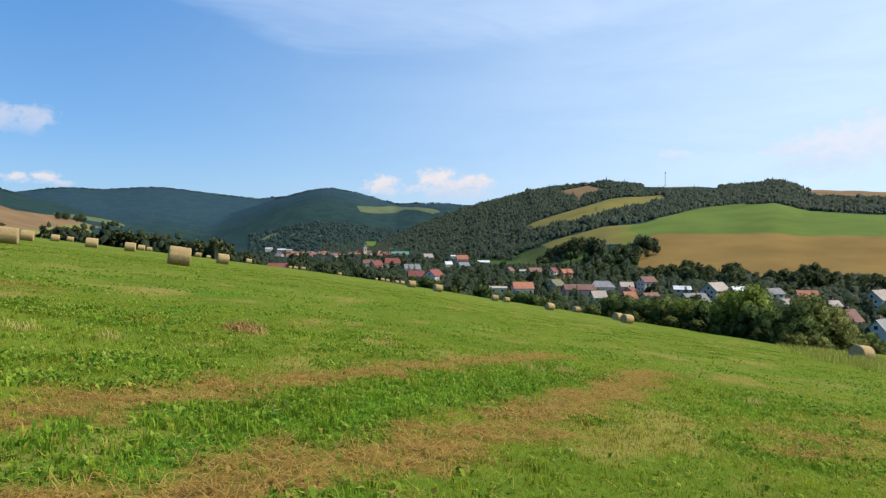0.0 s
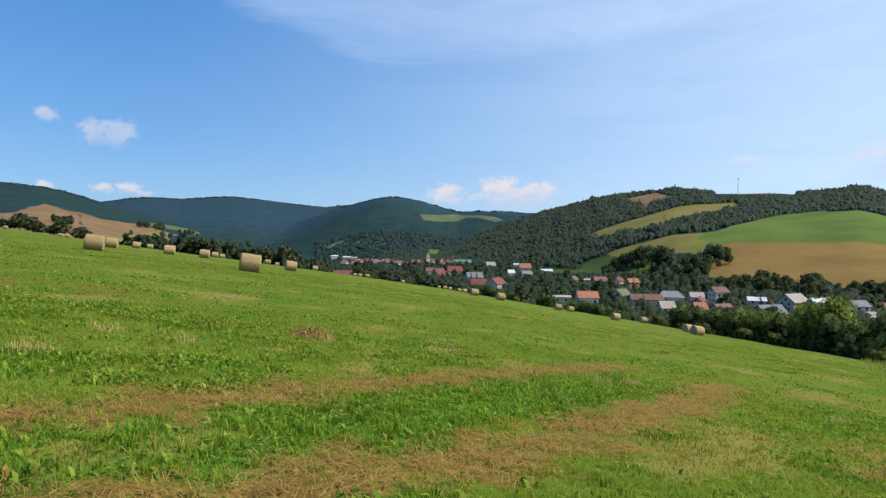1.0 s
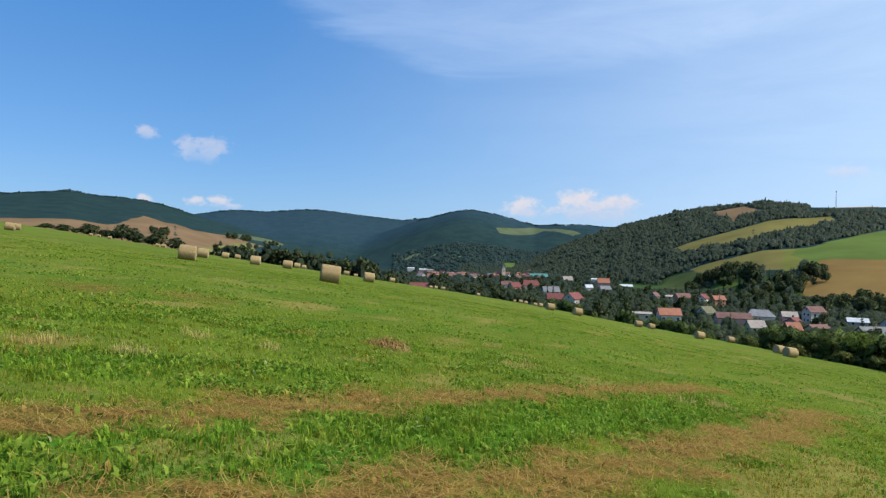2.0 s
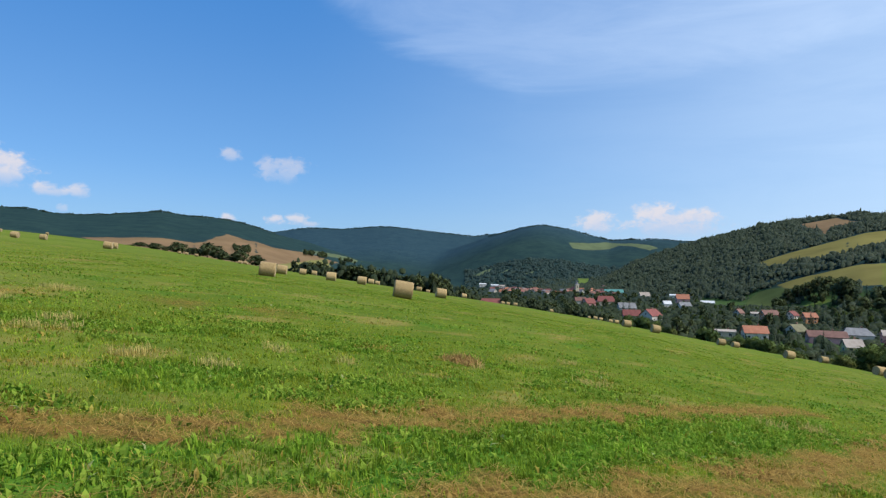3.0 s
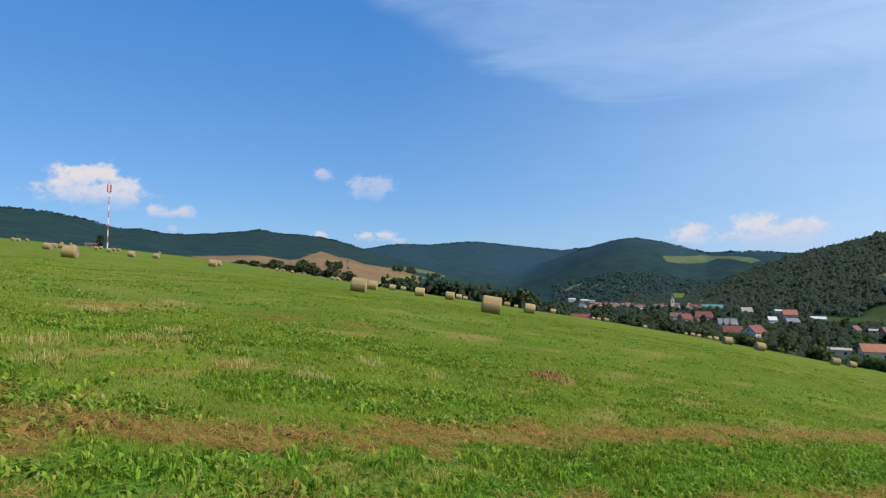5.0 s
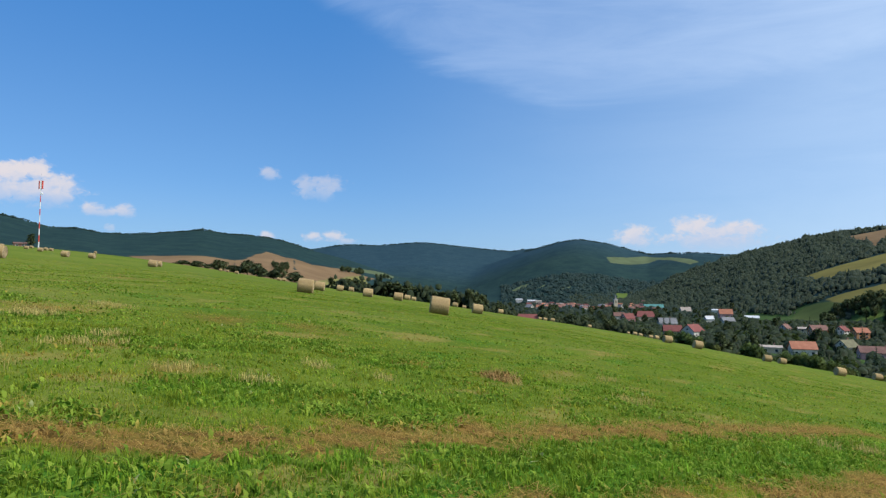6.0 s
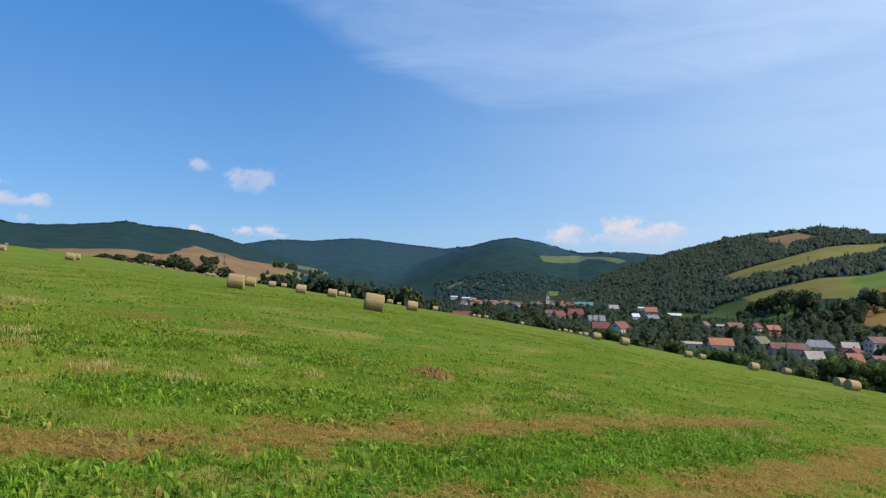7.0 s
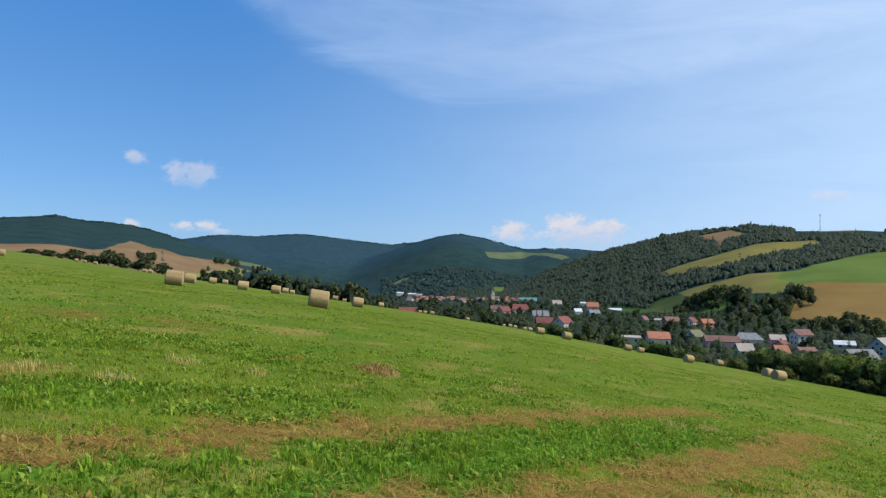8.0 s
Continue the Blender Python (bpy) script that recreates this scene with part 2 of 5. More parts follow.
def finish(n, colour, rough=0.85, bump=None, bump_depth=0.01, metal=0.0, spec=0.3, leafy=0.0):
    """Close a material: a principled surface, with light coming through it where it is leafy."""
    bsdf = n.add("ShaderNodeBsdfPrincipled")
    n.put(bsdf.inputs["Base Color"], colour if isinstance(colour, bpy.types.NodeSocket) else (*colour, 1))
    n.put(bsdf.inputs["Roughness"], rough)
    bsdf.inputs["Metallic"].default_value, bsdf.inputs["Specular IOR Level"].default_value = metal, spec
    if bump is not None:
        node = n.add("ShaderNodeBump")
        node.inputs["Distance"].default_value, node.inputs["Strength"].default_value = bump_depth, 0.8
        n.put(node.inputs["Height"], bump)
        n.put(bsdf.inputs["Normal"], node.outputs[0])
    out = bsdf.outputs[0]
    if leafy:
        thin = n.add("ShaderNodeBsdfTranslucent")
        n.put(thin.inputs["Color"], colour if isinstance(colour, bpy.types.NodeSocket) else (*colour, 1))
        both = n.add("ShaderNodeMixShader")
        both.inputs[0].default_value = leafy
        n.put(both.inputs[1], out)
        n.put(both.inputs[2], thin.outputs[0])
        out = both.outputs[0]
    n.put(n.add("ShaderNodeOutputMaterial").inputs["Surface"], out)


def plain(name, a, b, size, rough=0.85, depth=0.01, spread=0.12, metal=0.0, spec=0.3):
    """A surface that wanders between two colours at two scales, each object a little different."""
    mat, n = material(name)
    where = n.add("ShaderNodeTexCoord").outputs["Object"]
    coarse, fine = n.noise(where, 1 / size, 3.0), n.noise(where, 9 / size, 5.0)
    t = n.ramp(n.math("ADD", n.math("MULTIPLY", coarse, 0.65), n.math("MULTIPLY", fine, 0.35)), 0.3, 0.7)
    colour = n.mix(t, a, b)
    chance = n.add("ShaderNodeObjectInfo").outputs["Random"]
    colour = n.mix(1.0, colour, n.mix(chance, (1 - spread, 1 - spread, 1 - spread), (1 + spread * 0.5, 1 + spread * 0.5, 1 + spread * 0.5)), "MULTIPLY")
    finish(n, colour, rough, fine, depth, metal, spec)
    return mat


def leaves(name, a, b, size, leafy=0.25, blotch=0.27):
    mat, n = material(name)
    where = n.add("ShaderNodeNewGeometry")
    chance = n.math("ADD", n.math("MULTIPLY", where.outputs["Random Per Island"], 0.6), n.math("MULTIPLY", n.noise(where.outputs["Position"], 1 / size, 4.0), 0.5))
    each = n.add("ShaderNodeObjectInfo").outputs["Random"]
    colour = n.mix(n.ramp(chance, 0.2, 0.9), a, b)
    colour = n.mix(1.0, colour, n.mix(each, (0.75, 0.8, 0.8), (1.2, 1.1, 1.0)), "MULTIPLY")
    fine = n.noise(where.outputs["Position"], 4 / size, 5.0, 0.7)
    colour = n.mix(1.0, colour, n.mix(n.ramp(fine, 0.3, 0.7), (1 - blotch,) * 3, (1 + blotch,) * 3), "MULTIPLY")
    finish(n, colour, 0.7, fine, size * 0.1, 0, 0.25, leafy)
    return mat


LEAF_GREEN = leaves("broad_leaves", (0.14, 0.22, 0.035), (0.28, 0.38, 0.075), 1.2, 0.4)
LEAF_HEDGE = leaves("hedge_leaves", (0.065, 0.115, 0.028), (0.14, 0.205, 0.054), 1.2, 0.45)
LEAF_DARK = leaves("dark_leaves", (0.062, 0.092, 0.040), (0.106, 0.144, 0.057), 1.2, 0.35, 0.2)
LEAF_OLIVE = leaves("olive_leaves", (0.15, 0.19, 0.05), (0.26, 0.30, 0.09), 1.2, 0.4)
THICKET = leaves("thicket_leaves", (0.024, 0.039, 0.015), (0.045, 0.065, 0.024), 3.0, 0.3, 0.22)
NEEDLES = leaves("needles", (0.018, 0.042, 0.022), (0.036, 0.07, 0.032), 1.0, 0.1)
WOODS = leaves("woods_canopy", (0.027, 0.046, 0.029), (0.039, 0.061, 0.035), 14.0, 0.3, 0.14)
# distant canopy: haze is painted in by shifting the base colour to blue
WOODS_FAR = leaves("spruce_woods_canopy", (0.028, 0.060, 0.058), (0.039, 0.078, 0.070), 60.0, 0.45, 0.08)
BARK = plain("bark", (0.06, 0.045, 0.03), (0.13, 0.10, 0.075), 0.5, 0.95, 0.02)

# ground: fields as convex patches of the plan
TAN, GREEN, STUBBLE, BROWN, PALE = (0.205, 0.132, 0.044), (0.103, 0.148, 0.034), (0.172, 0.150, 0.046), (0.195, 0.128, 0.068), (0.098, 0.125, 0.066)
SCRUB = (0.062, 0.085, 0.028)
CROPS = [
    (STUBBLE, ((148, 1130), (192, 1144), (281, 1163), (238, 984), (193, 1002), (156, 1040))),
    (STUBBLE, ((281, 1163), (363, 1198), (421, 1217), (394, 1125), (321, 1060), (238, 984))),
    (SCRUB, ((100, 864), (121, 898), (141, 867), (141, 818), (112, 758), (80, 665))),
    (STUBBLE, ((141, 893), (166, 885), (195, 870), (250, 843), (210, 689), (189, 720), (169, 815), (143, 840))),
    ((0.155, 0.16, 0.038), ((238, 843), (256, 842), (286, 849), (243, 716), (212, 696), (195, 689))),
    (GREEN, ((251, 839), (330, 895), (275, 700), (235, 700), (232, 796))),
    (GREEN, ((280, 860), (359, 938), (431, 1012), (500, 1050), (330, 640), (240, 690))),
    (GREEN, ((455, 1030), (481, 1043), (500, 880), (570, 800), (440, 570), (300, 640))),
    (GREEN, ((490, 870), (980, 640), (1030, 450), (410, 580))),
    (TAN, ((175, 582), (224, 655), (243, 720), (257, 724), (190, 470), (165, 525))),
    (TAN, ((240, 731), (249, 731), (360, 651), (270, 370), (165, 470))),
    (TAN, ((320, 655), (399, 642), (450, 608), (330, 310), (234, 380))),
    (TAN, ((410, 622), (1030, 440), (900, 200), (290, 330))),
    (BROWN, ((285, 1526), (319, 1535), (353, 1544), (353, 1363), (329, 1307), (306, 1374), (267, 1423))),
    (BROWN, ((291, 1402), (305, 1379), (275, 1279))),
    (BROWN, ((718, 1221), (771, 1101), (784, 1057), (1000, 1000), (1000, 1400), (790, 1410))),
    (TAN, ((516, 1468), (594, 1455), (660, 1590), (530, 1600))),
    (GREEN, ((125, 683), (142, 732), (152, 718), (156, 697), (145, 658), (132, 628))),
    (BROWN, ((-816, 731), (-731, 729), (-686, 739), (-679, 793), (-499, 584), (-622, 558))),
    (BROWN, ((-832, 726), (-804, 751), (-714, 729), (-632, 646), (-695, 650))),
    (BROWN, ((-679, 793), (-696, 841), (-714, 894), (-763, 1067), (-490, 687), (-499, 584))),
    (BROWN, ((-696, 841), (-772, 955), (-836, 1073), (-757, 1027), (-698, 946), (-653, 789))),
    (BROWN, ((-763, 1067), (-707, 1004), (-598, 1036), (-529, 816), (-490, 687))),
    (BROWN, ((-707, 1004), (-732, 1184), (-683, 1263), (-598, 1036))),
    ((0.17, 0.165, 0.055), ((-700, 1240), (-598, 1036), (-529, 816), (-490, 700), (-470, 760), (-560, 1010))),
    (PALE, ((-771, 1249), (-819, 1398), (-890, 1661), (-795, 1484), (-748, 1314), (-734, 1202))),
    (PALE, ((-878, 1635), (-1037, 2093), (-775, 1517), (-763, 1406))),
    (PALE, ((-335, 2449), (-203, 2684), (-156, 2567), (-231, 2533), (-308, 2356))),
    (PALE, ((-203, 2684), (-116, 2533), (-12, 2464), (-39, 2404), (-156, 2567))),
    (GREEN, ((-220, 1815), (-193, 1834), (-179, 1670), (-202, 1668))),
    (PALE, ((-543, 1846), (-521, 1918), (-498, 1921), (-491, 1873), (-518, 1841))),
    (PALE, ((-453, 1837), (-438, 1882), (-434, 1842))),
    (PALE, ((-375, 1801), (-354, 1834), (-352, 1810))),
]


def turning(points):
    """The outer corners of a patch in counter-clockwise order."""
    hull = []
    for run in (sorted(points), sorted(points, reverse=True)):
        side = []
        for p in run:
            while len(side) > 1 and (side[-1][0] - side[-2][0]) * (p[1] - side[-2][1]) - (side[-1][1] - side[-2][1]) * (p[0] - side[-2][0]) <= 0:
                side.pop()
            side.append(p)
        hull += side[:-1]
    return hull


def crop_depth(x, y, points):
    """How deep a place lies inside a convex patch, in metres; below 0 outside."""
    pts, out = turning(points), None
    for (ax, ay), (bx, by) in zip(pts, pts[1:] + pts[:1]):
        l = math.hypot(bx - ax, by - ay)
        s = ((bx - ax) * (y - ay) - (by - ay) * (x - ax)) / l
        out = s if out is None else np.minimum(out, s)
    return out


def in_crops(x, y, margin):
    out = np.zeros(np.shape(x), bool)
    for _, points in CROPS:
        out |= crop_depth(x, y, points) > -margin
    return out


GROUND, n = material("ground")
place = n.add("ShaderNodeNewGeometry").outputs["Position"]
wide, mid, fine = n.noise(place, 0.02, 5.0), n.noise(place, 0.28, 5.0, 0.6), n.noise(place, 5.0, 6.0, 0.65)


def sheet_value(name):
    node = n.add("ShaderNodeAttribute")
    node.attribute_name = name
    return node.outputs["Fac"]


straw, lush, wood, meadow = (sheet_value(k) for k in ("straw", "lush", "wood", "meadow"))
grain = n.add("ShaderNodeMapping")
n.put(grain.inputs["Vector"], place)
grain.inputs["Rotation"].default_value, grain.inputs["Scale"].default_value = (0, 0, radians(62)), (0.16, 0.9, 0.3)
rows_noise = n.noise(grain.outputs[0], 1.0, 7.0, 0.68)
grass_colour = n.mix(n.ramp(n.math("ADD", n.math("MULTIPLY", rows_noise, 0.6), n.math("MULTIPLY", mid, 0.4)), 0.34, 0.66), (0.072, 0.123, 0.013), (0.123, 0.168, 0.019))
grass_colour = n.mix(n.ramp(wide, 0.35, 0.7, 0.0, 0.5), grass_colour, (0.165, 0.20, 0.03))
grass_colour = n.mix(n.ramp(n.math("ADD", n.math("MULTIPLY", n.noise(place, 0.13, 6.0, 0.7), 0.7), n.math("MULTIPLY", fine, 0.3)), 0.5, 0.72, 0.0, 0.65), grass_colour, (0.27, 0.225, 0.08))
grass_colour = n.mix(n.math("MULTIPLY", lush, 0.85), grass_colour, (0.05, 0.16, 0.016))
grass_colour = n.mix(n.math("MULTIPLY", sheet_value("dry"), n.ramp(fine, 0.25, 0.7, 0.3, 0.8)), grass_colour, (0.26, 0.20, 0.062))
grass_colour = n.mix(straw, grass_colour, n.mix(n.ramp(fine, 0.3, 0.7), (0.09, 0.053, 0.017), (0.295, 0.18, 0.047)))
rough_land = n.mix(n.ramp(mid, 0.35, 0.65), (0.03, 0.06, 0.018), (0.06, 0.10, 0.03))
colour = n.mix(meadow, rough_land, grass_colour)
# wooded hills: aerial haze is painted into the base colour as added blue
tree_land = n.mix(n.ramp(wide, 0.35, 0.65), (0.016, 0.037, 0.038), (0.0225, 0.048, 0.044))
# the "spruce" value follows distance only and mixes in the stronger haze blue
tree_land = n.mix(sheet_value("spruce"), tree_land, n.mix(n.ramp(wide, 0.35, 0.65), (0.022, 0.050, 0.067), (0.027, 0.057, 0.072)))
canopy = n.noise(place, 0.07, 6.0, 0.7)
tree_land = n.mix(1.0, tree_land, n.mix(n.ramp(canopy, 0.3, 0.7), (0.84, 0.85, 0.88), (1.14, 1.12, 1.08)), "MULTIPLY")
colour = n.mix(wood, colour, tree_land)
edge = n.math("MULTIPLY", n.math("SUBTRACT", n.noise(place, 0.03, 4.0), 0.5), 16.0)
for crop, points in CROPS:
    deep, pts = None, turning(points)
    for (ax, ay), (bx, by) in zip(pts, pts[1:] + pts[:1]):
        l = math.hypot(bx - ax, by - ay)
        side = n.math("ADD", n.vec("DOT_PRODUCT", place, (-(by - ay) / l, (bx - ax) / l, 0)), ((by - ay) * ax - (bx - ax) * ay) / l)
        deep = side if deep is None else n.math("MINIMUM", deep, side)
    inside = n.ramp(n.math("ADD", deep, edge), -2.0, 2.0)
    tone = n.mix(n.ramp(n.noise(place, 0.012, 6.0, 0.6), 0.3, 0.7), tuple(c * 0.82 for c in crop), tuple(c * 1.12 for c in crop))
    colour = n.mix(inside, colour, tone)
finish(n, colour, 0.95, n.math("ADD", fine, n.math("MULTIPLY", mid, 0.5)), 0.05, 0, 0.02)

BLADE, n = material("grass_blades")
tint = n.add("ShaderNodeAttribute")
tint.attribute_name = "tint"
finish(n, n.mix(1.0, tint.outputs["Color"], n.mix(n.add("ShaderNodeNewGeometry").outputs["Random Per Island"], (0.84, 0.86, 0.84), (1.15, 1.12, 1.12)), "MULTIPLY"), 0.8, None, 0, 0, 0.02, 0.4)

BALE_SIDE, n = material("netted_straw")
where = n.add("ShaderNodeTexCoord").outputs["Object"]
stretched = n.add("ShaderNodeMapping")
n.put(stretched.inputs["Vector"], where)
stretched.inputs["Scale"].default_value = (14, 2.0, 2.0)
strands, blot = n.noise(stretched.outputs[0], 3.0, 6.0, 0.7), n.noise(where, 2.2, 4.0)
colour = n.mix(n.ramp(strands, 0.3, 0.72), (0.21, 0.14, 0.06), (0.50, 0.38, 0.19))
colour = n.mix(n.ramp(blot, 0.35, 0.75, 0.0, 0.6), colour, (0.32, 0.235, 0.125))
each = n.add("ShaderNodeObjectInfo").outputs["Random"]
colour = n.mix(1.0, colour, n.mix(each, (0.85, 0.83, 0.8), (1.12, 1.1, 1.06)), "MULTIPLY")
finish(n, colour, 0.9, strands, 0.03, 0, 0.2)
BALE_END = plain("cut_straw", (0.21, 0.155, 0.085), (0.46, 0.365, 0.215), 0.12, 0.95, 0.03)

WALL_WHITE = plain("white_render", (0.48, 0.45, 0.40), (0.62, 0.59, 0.53), 3, 0.9)
WALL_CREAM = plain("cream_render", (0.44, 0.38, 0.27), (0.55, 0.48, 0.36), 3, 0.9)
WALL_ORANGE = plain("orange_render", (0.48, 0.22, 0.10), (0.58, 0.28, 0.13), 3, 0.9)
WALL_PINK = plain("pink_render", (0.45, 0.24, 0.24), (0.55, 0.32, 0.31), 3, 0.9)
WALL_GREY = plain("grey_render", (0.36, 0.335, 0.29), (0.48, 0.45, 0.39), 3, 0.9)
WALL_YELLOW = plain("yellow_render", (0.62, 0.5, 0.2), (0.7, 0.6, 0.3), 3, 0.9)
ROOF_ORANGE = plain("orange_tiles", (0.30, 0.115, 0.065), (0.40, 0.17, 0.10), 1.5, 0.8, 0.03)
ROOF_RED = plain("red_tiles", (0.155, 0.048, 0.042), (0.235, 0.078, 0.066), 1.5, 0.8, 0.03)
ROOF_BROWN = plain("brown_tiles", (0.14, 0.07, 0.055), (0.22, 0.12, 0.095), 1.5, 0.8, 0.03)
ROOF_GREY = plain("grey_slates", (0.15, 0.15, 0.155), (0.25, 0.25, 0.25), 1.5, 0.75, 0.03)
ROOF_BEIGE = plain("weathered_tiles", (0.30, 0.25, 0.21), (0.42, 0.36, 0.31), 1.5, 0.85, 0.03)
ROOF_WHITE = plain("pale_sheet_metal", (0.48, 0.49, 0.5), (0.62, 0.63, 0.64), 2.5, 0.45, 0.01)
ROOF_TEAL = plain("teal_sheet_metal", (0.07, 0.21, 0.19), (0.10, 0.27, 0.24), 4, 0.5, 0.01)
ROOF_OLIVE = plain("mossy_tiles", (0.13, 0.125, 0.07), (0.2, 0.19, 0.11), 1.5, 0.85, 0.03)
FRAME = plain("window_frame_paint", (0.6, 0.6, 0.58), (0.72, 0.72, 0.7), 1, 0.6)
GLASS, n = material("dark_window_glass")
finish(n, (0.03, 0.035, 0.04), 0.08, None, 0, 0, 0.5)
CHIMNEY = plain("chimney_brick", (0.25, 0.12, 0.08), (0.38, 0.22, 0.16), 0.4, 0.9, 0.02)
STEEL = plain("galvanised_steel", (0.35, 0.36, 0.38), (0.5, 0.5, 0.52), 1, 0.5, 0.005, 0.05, 0.6)
MAST_RED = plain("red_mast_paint", (0.5, 0.05, 0.04), (0.62, 0.09, 0.07), 1, 0.5)
MAST_WHITE = plain("white_mast_paint", (0.7, 0.7, 0.7), (0.8, 0.8, 0.8), 1, 0.5)

# ---- building helpers ----
def part(name, bm, mat, parent=None, label=""):
    """Link a bmesh as one mesh object, under a thing or a part."""
    me = bpy.data.meshes.new(name)
    bm.to_mesh(me)
    bm.free()
    me.materials.append(mat)
    ob = new(name, me)
    ob.parent = parent
    return tagged(ob, label)


def mesh_of(name, verts, faces, mat, smooth=False, normals=None):
    """A mesh from arrays: verts (n, 3), and arrays of quads or triangles. normals: one for each vertex, for the soft shading of foliage."""
    me = bpy.data.meshes.new(name)
    faces = [np.asarray(f, np.int32) for f in faces if len(f)]
    loops = np.concatenate([f.ravel() for f in faces])
    sizes = np.concatenate([np.full(len(f), f.shape[1], np.int32) for f in faces])
    me.vertices.add(len(verts))
    me.vertices.foreach_set("co", np.asarray(verts, np.float32).ravel())
    me.loops.add(len(loops))
    me.loops.foreach_set("vertex_index", loops)
    me.polygons.add(len(sizes))
    me.polygons.foreach_set("loop_start", np.concatenate([[0], np.cumsum(sizes)[:-1]]).astype(np.int32))
    me.update(calc_edges=True)
    me.polygons.foreach_set("use_smooth", np.full(len(sizes), smooth or normals is not None))
    if normals is not None:
        me.normals_split_custom_set_from_vertices(normals / np.linalg.norm(normals, axis=1)[:, None])
    me.materials.append(mat)
    return me


def box(bm, x0, x1, y0, y1, z0, z1):
    v = [bm.verts.new(c) for c in ((x0, y0, z0), (x1, y0, z0), (x1, y1, z0), (x0, y1, z0), (x0, y0, z1), (x1, y0, z1), (x1, y1, z1), (x0, y1, z1))]
    for f in ((0, 3, 2, 1), (4, 5, 6, 7), (0, 1, 5, 4), (1, 2, 6, 5), (2, 3, 7, 6), (3, 0, 4, 7)):
        bm.faces.new([v[i] for i in f])


def boxed(*sizes):
    bm = bmesh.new()
    box(bm, *sizes)
    return bm


def rod(bm, a, b, r0, r1, sides=6):
    """A tapered bar from a to b."""
    a, b = Vector(a), Vector(b)
    turn = (b - a).to_track_quat("Z", "Y").to_matrix()
    rings = []
    for end, r in ((a, r0), (b, r1)):
        rings.append([bm.verts.new(end + turn @ Vector((r * math.cos(i * 6.2832 / sides), r * math.sin(i * 6.2832 / sides), 0))) for i in range(sides)])
    for i in range(sides):
        j = (i + 1) % sides
        bm.faces.new((rings[0][i], rings[0][j], rings[1][j], rings[1][i]))
    bm.faces.new(rings[1])
    bm.faces.new(rings[0][::-1])


# ---- the ground, one sheet to the horizon ----
def spread(low, high, count, near):
    """Coordinates that lie close together near 0 and far apart in the distance."""
    u = np.linspace(math.asinh(low / near), math.asinh(high / near), count)
    return near * np.sinh(u)


STRAW_ROWS = [(((-9.5, 2.2), (-5.2, 3.0), (-3.9, 4.05), (-3.2, 5.3), (-2.6, 6.4), (-2.0, 7.8), (-0.8, 10.2), (1.0, 13.4), (2.8, 16.6)), 0.42),
              (((-4.0, 0.8), (-2.0, 3.2), (-1.1, 4.4), (0.0, 5.9), (1.45, 8.3), (3.0, 11.2), (5.2, 15.6)), 0.5)]
LUSH_ROW = (((-3.6, 2.2), (-2.6, 4.2), (-1.6, 5.9), (-0.6, 7.8), (1.2, 11.0), (3.2, 14.4)), 0.75)


def off_line(x, y, line):
    """Distance from a bent line in the plan."""
    out = np.full(np.shape(x), 1e9)
    for (ax, ay), (bx, by) in zip(line, line[1:]):
        l2 = (bx - ax) ** 2 + (by - ay) ** 2
        t = np.clip(((x - ax) * (bx - ax) + (y - ay) * (by - ay)) / l2, 0, 1)
        out = np.minimum(out, np.hypot(x - ax - t * (bx - ax), y - ay - t * (by - ay)))
    return out


STRAW_SPOTS = ((-4.1, 12.8, 0.5, 0.8), (4.5, 7.7, 0.9, 0.6), (6.8, 25.7, 0.9, 0.7), (-10.7, 15.7, 1.6, 0.5), (-12.2, 13.7, 1.3, 0.6), (-14, 10.1, 1.2, 0.45), (-33, 29, 2.5, 0.5), (6.4, 6.6, 0.8, 0.5), (-6.7, 6.6, 0.45, 0.4), (-9.0, 6.6, 0.5, 0.4), (-1.5, 13.4, 0.35, 0.35),
               (5.2, 8.8, 1.5, 0.7), (6.3, 7.9, 1.5, 0.7), (7.2, 6.6, 1.3, 0.65), (5.1, 6.0, 1.2, 0.7), (8.0, 10.5, 1.8, 0.5), (-2.6, 2.6, 0.9, 0.45), (-4.8, 2.2, 0.8, 0.5), (-3.2, 3.3, 0.5, 0.5), (-7.2, 2.6, 0.9, 0.4))


def straw_at(x, y):
    d = np.zeros(np.shape(x))
    ragged = 0.2 * wave(x, y, 2.2, 20) + 0.24 * wave(x, y, 0.9, 21) + 0.2 * wave(x, y, 0.35, 22)
    for line, half in STRAW_ROWS:
        d = np.maximum(d, 1 - smooth01((off_line(x, y, line) + ragged - half * 0.55) / (half * 0.8)))
    for sx, sy, r, k in STRAW_SPOTS:
        d = np.maximum(d, k * (1 - smooth01((np.hypot(x - sx, y - sy) + ragged) / r)))
    return d * (0.45 + 0.55 * smooth01(0.7 + wave(x, y, 0.9, 26) + 0.6 * wave(x, y, 0.35, 27)))


def dry_at(x, y):
    """Thin, withered patches, drawn out across the slope."""
    u, v = 0.53 * x + 0.85 * y, 0.85 * x - 0.53 * y
    return smooth01((wave(u * 0.55, v, 5.2, 72) + 0.75 * wave(u * 0.6, v, 1.9, 73) + 0.4 * wave(x, y, 0.8, 74) - 0.62) * 1.1)


def clump_at(x, y):
    """Patches of taller broad-leaved plants."""
    u, v = 0.53 * x + 0.85 * y, 0.85 * x - 0.53 * y
    return smooth01((wave(u * 0.6, v, 4.4, 75) + 0.8 * wave(u, v, 1.5, 76) - 0.45) * 1.6)


